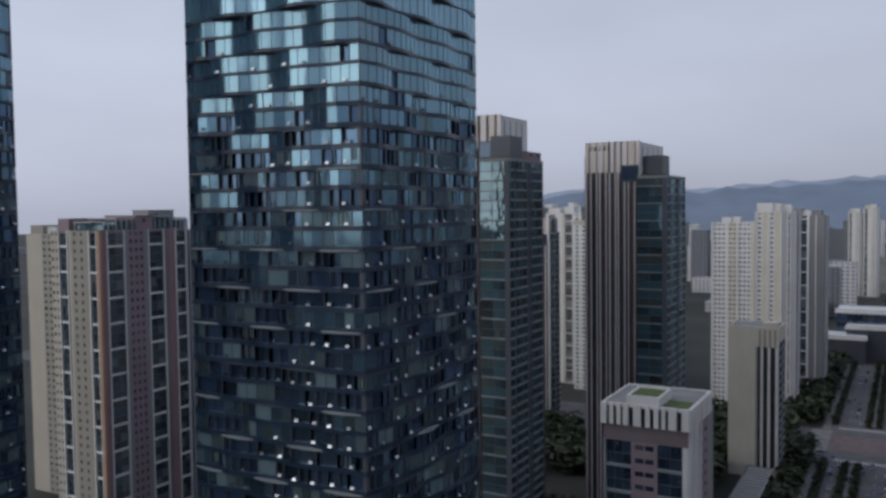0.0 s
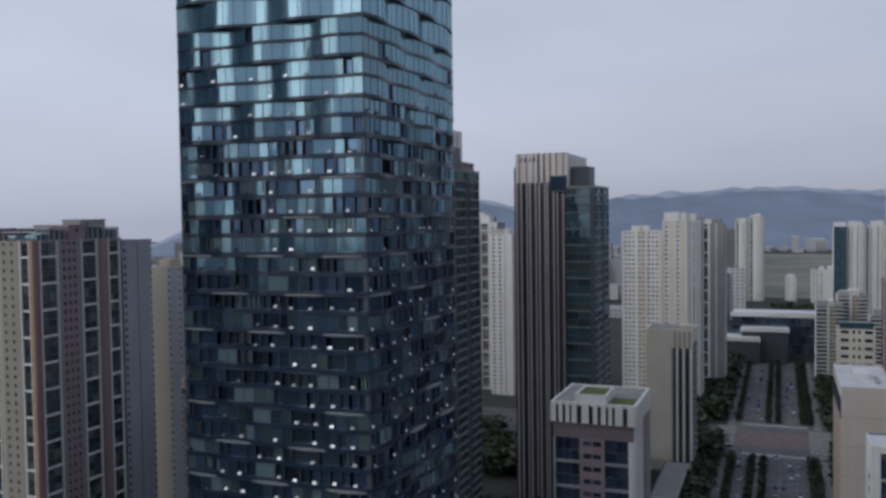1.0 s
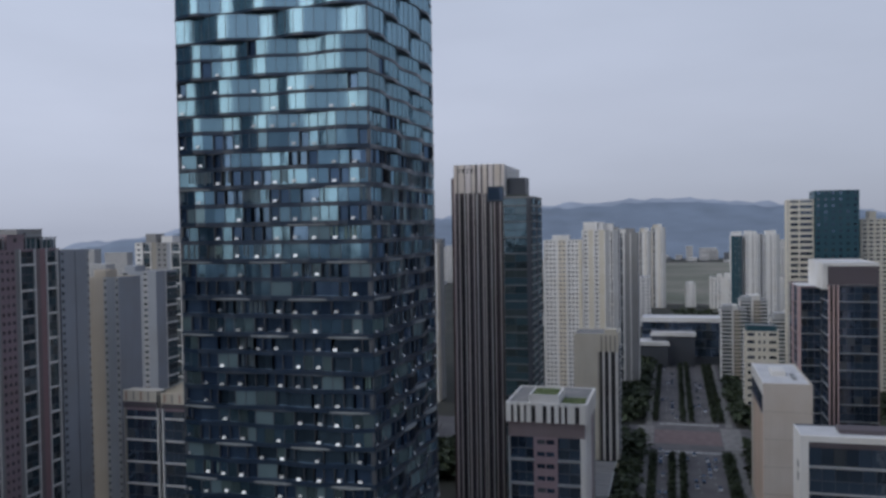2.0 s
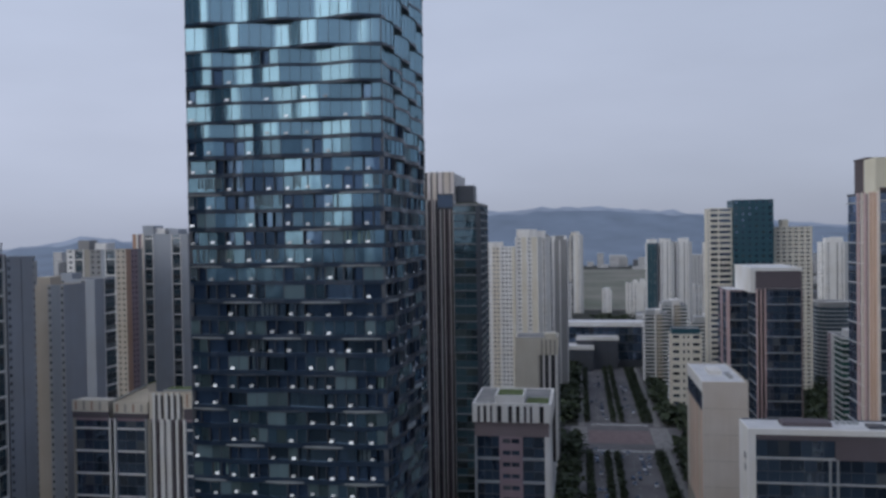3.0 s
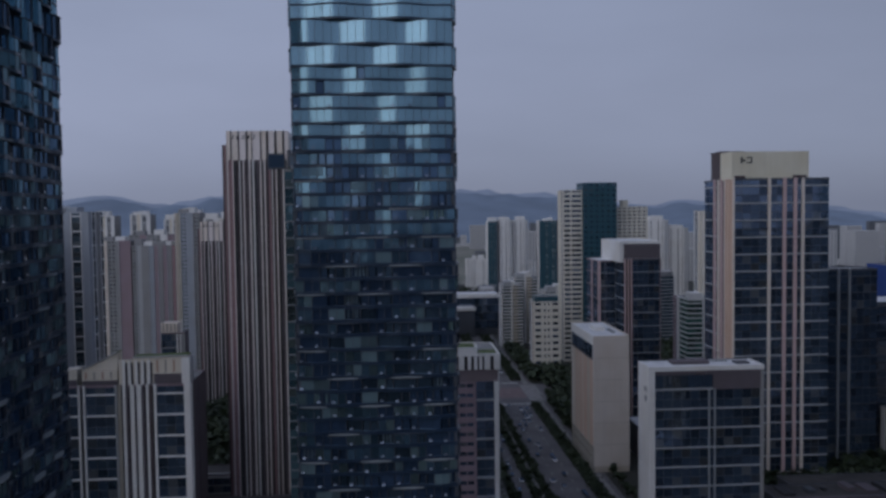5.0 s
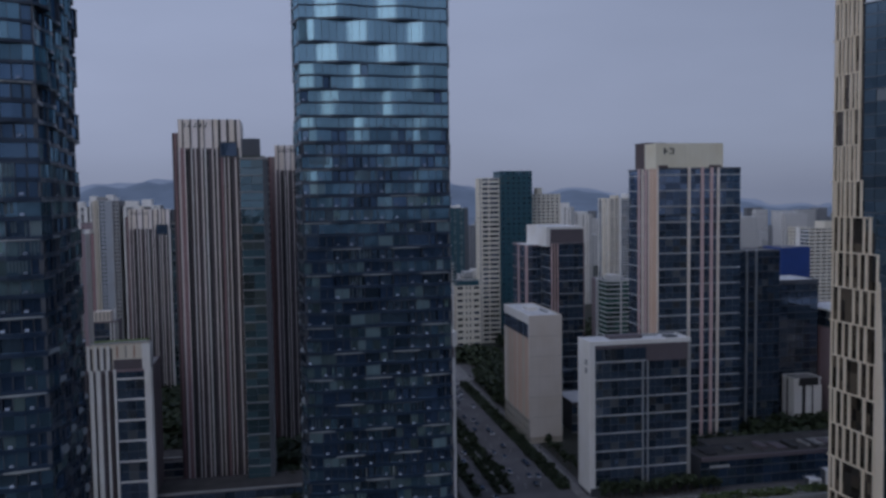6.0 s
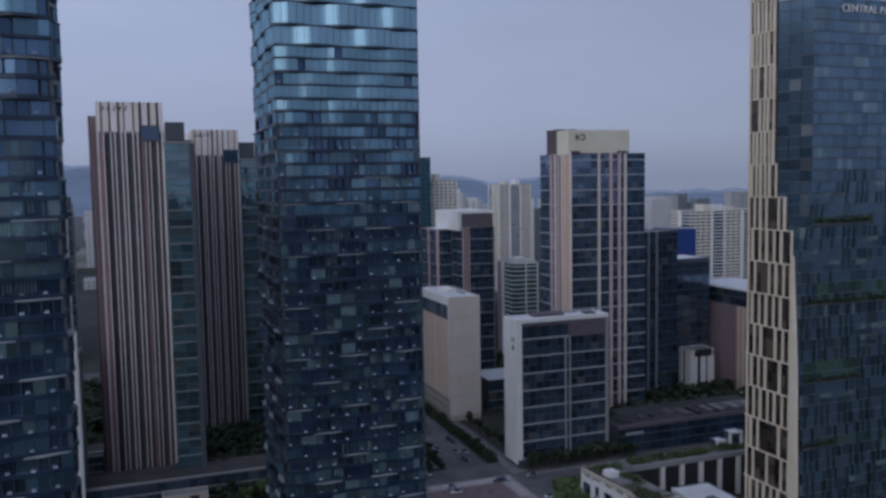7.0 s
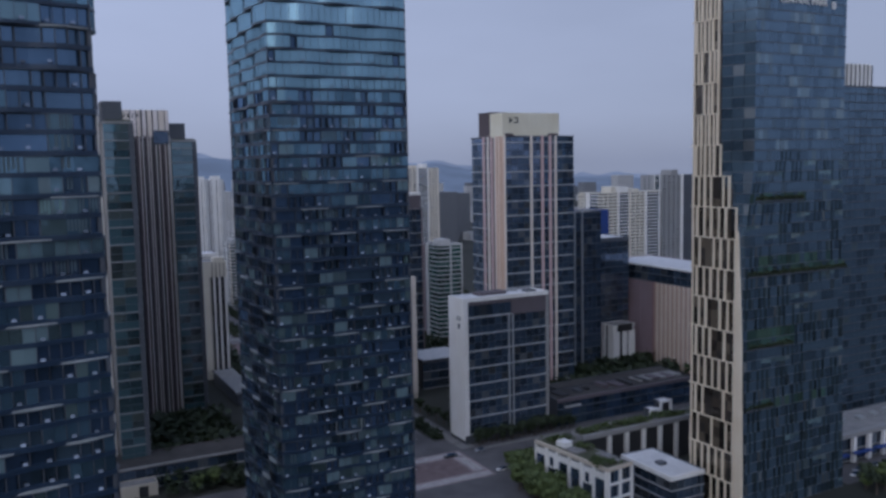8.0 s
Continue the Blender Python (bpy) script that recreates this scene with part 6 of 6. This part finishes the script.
for _ in range(900):
    on_west = rg.random() < .45
    p = Vector((rg.uniform(14, 24), rg.uniform(139, 172), 16.9)) if on_west else Vector((rg.uniform(30, 108), rg.uniform(169.5, 174.5), 16.9))
    if noise.noise(p * .13) < .02:
        continue
    for _ in range(5):
        q = p + Vector((rg.gauss(0, .6), rg.gauss(0, .6), rg.uniform(.1, 1.5)))
        t = Vector((rg.gauss(0, 1), rg.gauss(0, 1), rg.gauss(0, .5))).normalized() * .45
        s = Vector((rg.gauss(0, 1), rg.gauss(0, 1), rg.gauss(0, .5))).normalized() * .4
        planting.quad(tuple(q - t - s), tuple(q + t - s), tuple(q + t + s), tuple(q - t + s))
ob = new("roof_garden_shrubs", mesh_of("roof_garden_shrubs", planting, LEAF_ROOF))
tagged(ob, "fresh green shrubs on the podium roof garden", "shrubs", kind="stuff")


# ---- cars ----
def make_car(paint, label):
    c = thing("car", 0, 0, 0, label, "car", "cars on the avenue")
    body = Geo()
    body.hexa([(-.9, -2.2, .3), (.9, -2.2, .3), (.9, 2.2, .3), (-.9, 2.2, .3), (-.85, -2.15, .85), (.85, -2.15, .85), (.85, 2.1, .8), (-.85, 2.1, .8)])
    part("body", body, paint, c)
    cab = Geo()
    cab.hexa([(-.82, -1.9, .85), (.82, -1.9, .85), (.82, 1.0, .85), (-.82, 1.0, .85), (-.65, -1.4, 1.45), (.65, -1.4, 1.45), (.65, .3, 1.45), (-.65, .3, 1.45)])
    part("cabin", cab, NIGHT_GLASS, c)
    for x in (-.85, .85):
        for y in (-1.35, 1.35):
            wheel = Geo()
            ring = [(math.cos(a * math.pi / 5) * .33, math.sin(a * math.pi / 5) * .33) for a in range(10)]
            k = [(x - .1, y + p, .33 + q) for p, q in ring] + [(x + .1, y + p, .33 + q) for p, q in ring]
            wheel.v += k
            wheel.f += [tuple(range(9, -1, -1)), tuple(range(10, 20))] + [(i, (i + 1) % 10, 10 + (i + 1) % 10, 10 + i) for i in range(10)]
            part("wheel", wheel, DARK, c)
    return c


CAR_WHITE = wall_paint("white_car_paint", (0.75, 0.75, 0.76), 0.3, 0.05)
CAR_DARK = wall_paint("dark_car_paint", (0.03, 0.03, 0.035), 0.3, 0.05)
CAR_GREY = wall_paint("silver_car_paint", (0.35, 0.36, 0.38), 0.3, 0.05)
fleet = [make_car(CAR_WHITE, "white car on the asphalt"), make_car(CAR_DARK, "dark car on the asphalt"), make_car(CAR_GREY, "silver car on the asphalt")]
rc = random.Random(3)
lanes_south, lanes_north = (-31.5, -28.5, -14.5, -11, -7.5, -4), (-32, -29, -25.5, -22.5, -11, -8, -5)
for i in range(66):
    near = i < 44
    lane = rc.choice(lanes_south if near else lanes_north)
    copy_thing(fleet[i % 3], pose(lane + rc.uniform(-.25, .25), 236 + (i * 9.7) % 204 + rc.uniform(-2, 2) if near else rc.uniform(515, 720), .024, 0, 0, 180 * (lane > -10)))
for i in range(10):
    copy_thing(fleet[i % 3], pose(rc.uniform(-60, 60), rc.choice((186, 192, 210, 216)), .028, 0, 0, 90))
for lane, y in ((-31.6, 424), (-31.4, 431), (-31.7, 447), (-28.4, 438), (-8, 430), (-4.6, 415)):
    copy_thing(fleet[0], pose(lane, y, .024, 0, 0, 180 * (lane > -10)))
for i in range(7):
    copy_thing(fleet[i * 2 % 3], pose(121 + i * 5.2, 118.5 + i % 2 * 2.8, .03, 0, 0, 90))
for k, c in enumerate(fleet):
    c.location = (-30 + 6 * k, 400 + 15 * k, .024)

# ---- distance: far blocks, fields and hills ----
rf = random.Random(77)
far_pale, far_grey = Geo(), Geo()


def open_fields(x, y):
    """The gap up the avenue, where flat fields lie."""
    return 1060 < y < 2700 and -75 < x < 62 + .075 * (y - 1000)


for i in range(520):
    d, q = rf.uniform(1000, 2900), radians(rf.uniform(-62, 58))
    x, y = d * math.sin(q), d * math.cos(q)
    deg = math.degrees(q)
    if open_fields(x, y) or deg < -26 and rf.random() < .7:
        continue
    w, dp = rf.uniform(10, 30), rf.uniform(10, 16)
    h = rf.choice((12, 20, 35, 60, 75)) * rf.uniform(.7, 1.2)
    (far_pale if rf.random() < .7 else far_grey).box(x - w, x + w, y - dp, y + dp, 0, h)
for i in range(420):
    d, q = rf.uniform(1900, 2980), radians(rf.uniform(-30, 50))
    x, y = d * math.sin(q), d * math.cos(q)
    if open_fields(x, y) or noise.noise((x * .0022, y * .0022, 1)) < -.05:
        continue
    w, dp = rf.uniform(5, 22), rf.uniform(6, 12)
    (far_pale if rf.random() < .85 else far_grey).box(x - w, x + w, y - dp, y + dp, 0, rf.choice((7, 10, 14, 18, 30)) * rf.uniform(.7, 1.2))
for i in range(22):
    x, y = rf.uniform(-40, 210), rf.uniform(830, 1050)
    w, dp = rf.uniform(7, 20), rf.uniform(7, 14)
    (far_pale if rf.random() < .7 else far_grey).box(x - w, x + w, y - dp, y + dp, 0, rf.choice((8, 12, 16, 24)) * rf.uniform(.8, 1.2))
# unseen blocks added behind the start of the walk, a dark skyline for the glass to mirror
for i in range(260):
    d, q = rf.uniform(420, 1500), radians(rf.uniform(100, 260))
    w, dp = rf.uniform(10, 24), rf.uniform(10, 20)
    x, y = d * math.sin(q), d * math.cos(q)
    far_grey.box(x - w, x + w, y - dp, y + dp, 0, rf.choice((12, 18, 30, 60, 80, 100, 105)) * rf.uniform(.7, 1.1))
for g_, mat, lab in ((far_pale, city_mat("far_white_blocks", (0.66, 0.65, 0.64), (0.17, 0.18, 0.2), 5.5, 4.2), "pale apartment blocks far off"), (far_grey, city_mat("far_grey_blocks", (0.22, 0.23, 0.25), (0.07, 0.075, 0.085), 5.0, 4.0), "grey blocks far off")):
    ob = new("far_blocks", mesh_of("far_blocks", g_, mat))
    tagged(ob, lab, "buildings", kind="stuff")
g = Geo()
g.box(-260, 420, 1300, 2700, 0, .5)
setting("fields", g, FIELD, "flat fields beyond the city")

RIDGE = [(-66, -2.4), (-43, -2.0), (-38.5, -.8), (-35, -.4), (-32.4, -.1), (-30, -.25), (-24, .35), (-20, 1.03), (-16.5, .5), (-12.5, .9), (-9.5, 1.2), (-5.3, 1.3), (-2.8, 1.5), (.6, 1.5), (4, 1.25), (7.4, .95), (9, .9),
         (13, .3), (16.4, 0), (18.8, .4), (21.8, -.2), (25, .2), (29, -.4), (32, -1.0), (37, -.9), (43.5, -1.2), (60, -1.0)]


def ridge_el(a):
    for (a0, e0), (a1, e1) in zip(RIDGE, RIDGE[1:]):
        if a0 <= a <= a1:
            s = (a - a0) / (a1 - a0)
            s = s * s * (3 - 2 * s)
            return e0 + (e1 - e0) * s
    return -1.0


def hills(name, near, far, lift, seed, colour, glow, label):
    g_ = Geo()
    cols, steps = 260, 7
    for i in range(cols + 1):
        a = -66 + 126 * i / cols
        top = 124 + far * math.tan(radians(ridge_el(a) + lift + .16 * noise.noise((a * .35, seed, 0)) + .24 * noise.noise((a * .8, seed, 3)) + .10 * noise.noise((a * 2.2, seed, 5)) + .03 * noise.noise((a * 7, seed, 8))))
        for j in range(steps + 1):
            s = j / steps
            d = near + (far - near) * s
            z = max(-2, top * s ** 1.3 * (1 + .12 * (1 - s) * noise.noise((a * .9, s * 4, seed))))
            g_.v.append((d * math.sin(radians(a)), d * math.cos(radians(a)), z if j else -3))
    for i in range(cols):
        for j in range(steps):
            k = i * (steps + 1) + j
            g_.f.append((k, k + steps + 1, k + steps + 2, k + 1))
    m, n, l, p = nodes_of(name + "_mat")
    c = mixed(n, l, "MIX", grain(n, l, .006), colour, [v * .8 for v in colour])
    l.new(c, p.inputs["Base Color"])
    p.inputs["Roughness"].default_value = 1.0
    # Distance haze is painted in: the hills' blue also emits, unlit by anything.
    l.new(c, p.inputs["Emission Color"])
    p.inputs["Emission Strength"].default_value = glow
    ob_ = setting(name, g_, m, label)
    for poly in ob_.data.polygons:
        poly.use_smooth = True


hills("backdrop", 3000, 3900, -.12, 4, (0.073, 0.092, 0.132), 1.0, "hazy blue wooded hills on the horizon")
# Paler, bluer colour puts more haze on the far ridge.
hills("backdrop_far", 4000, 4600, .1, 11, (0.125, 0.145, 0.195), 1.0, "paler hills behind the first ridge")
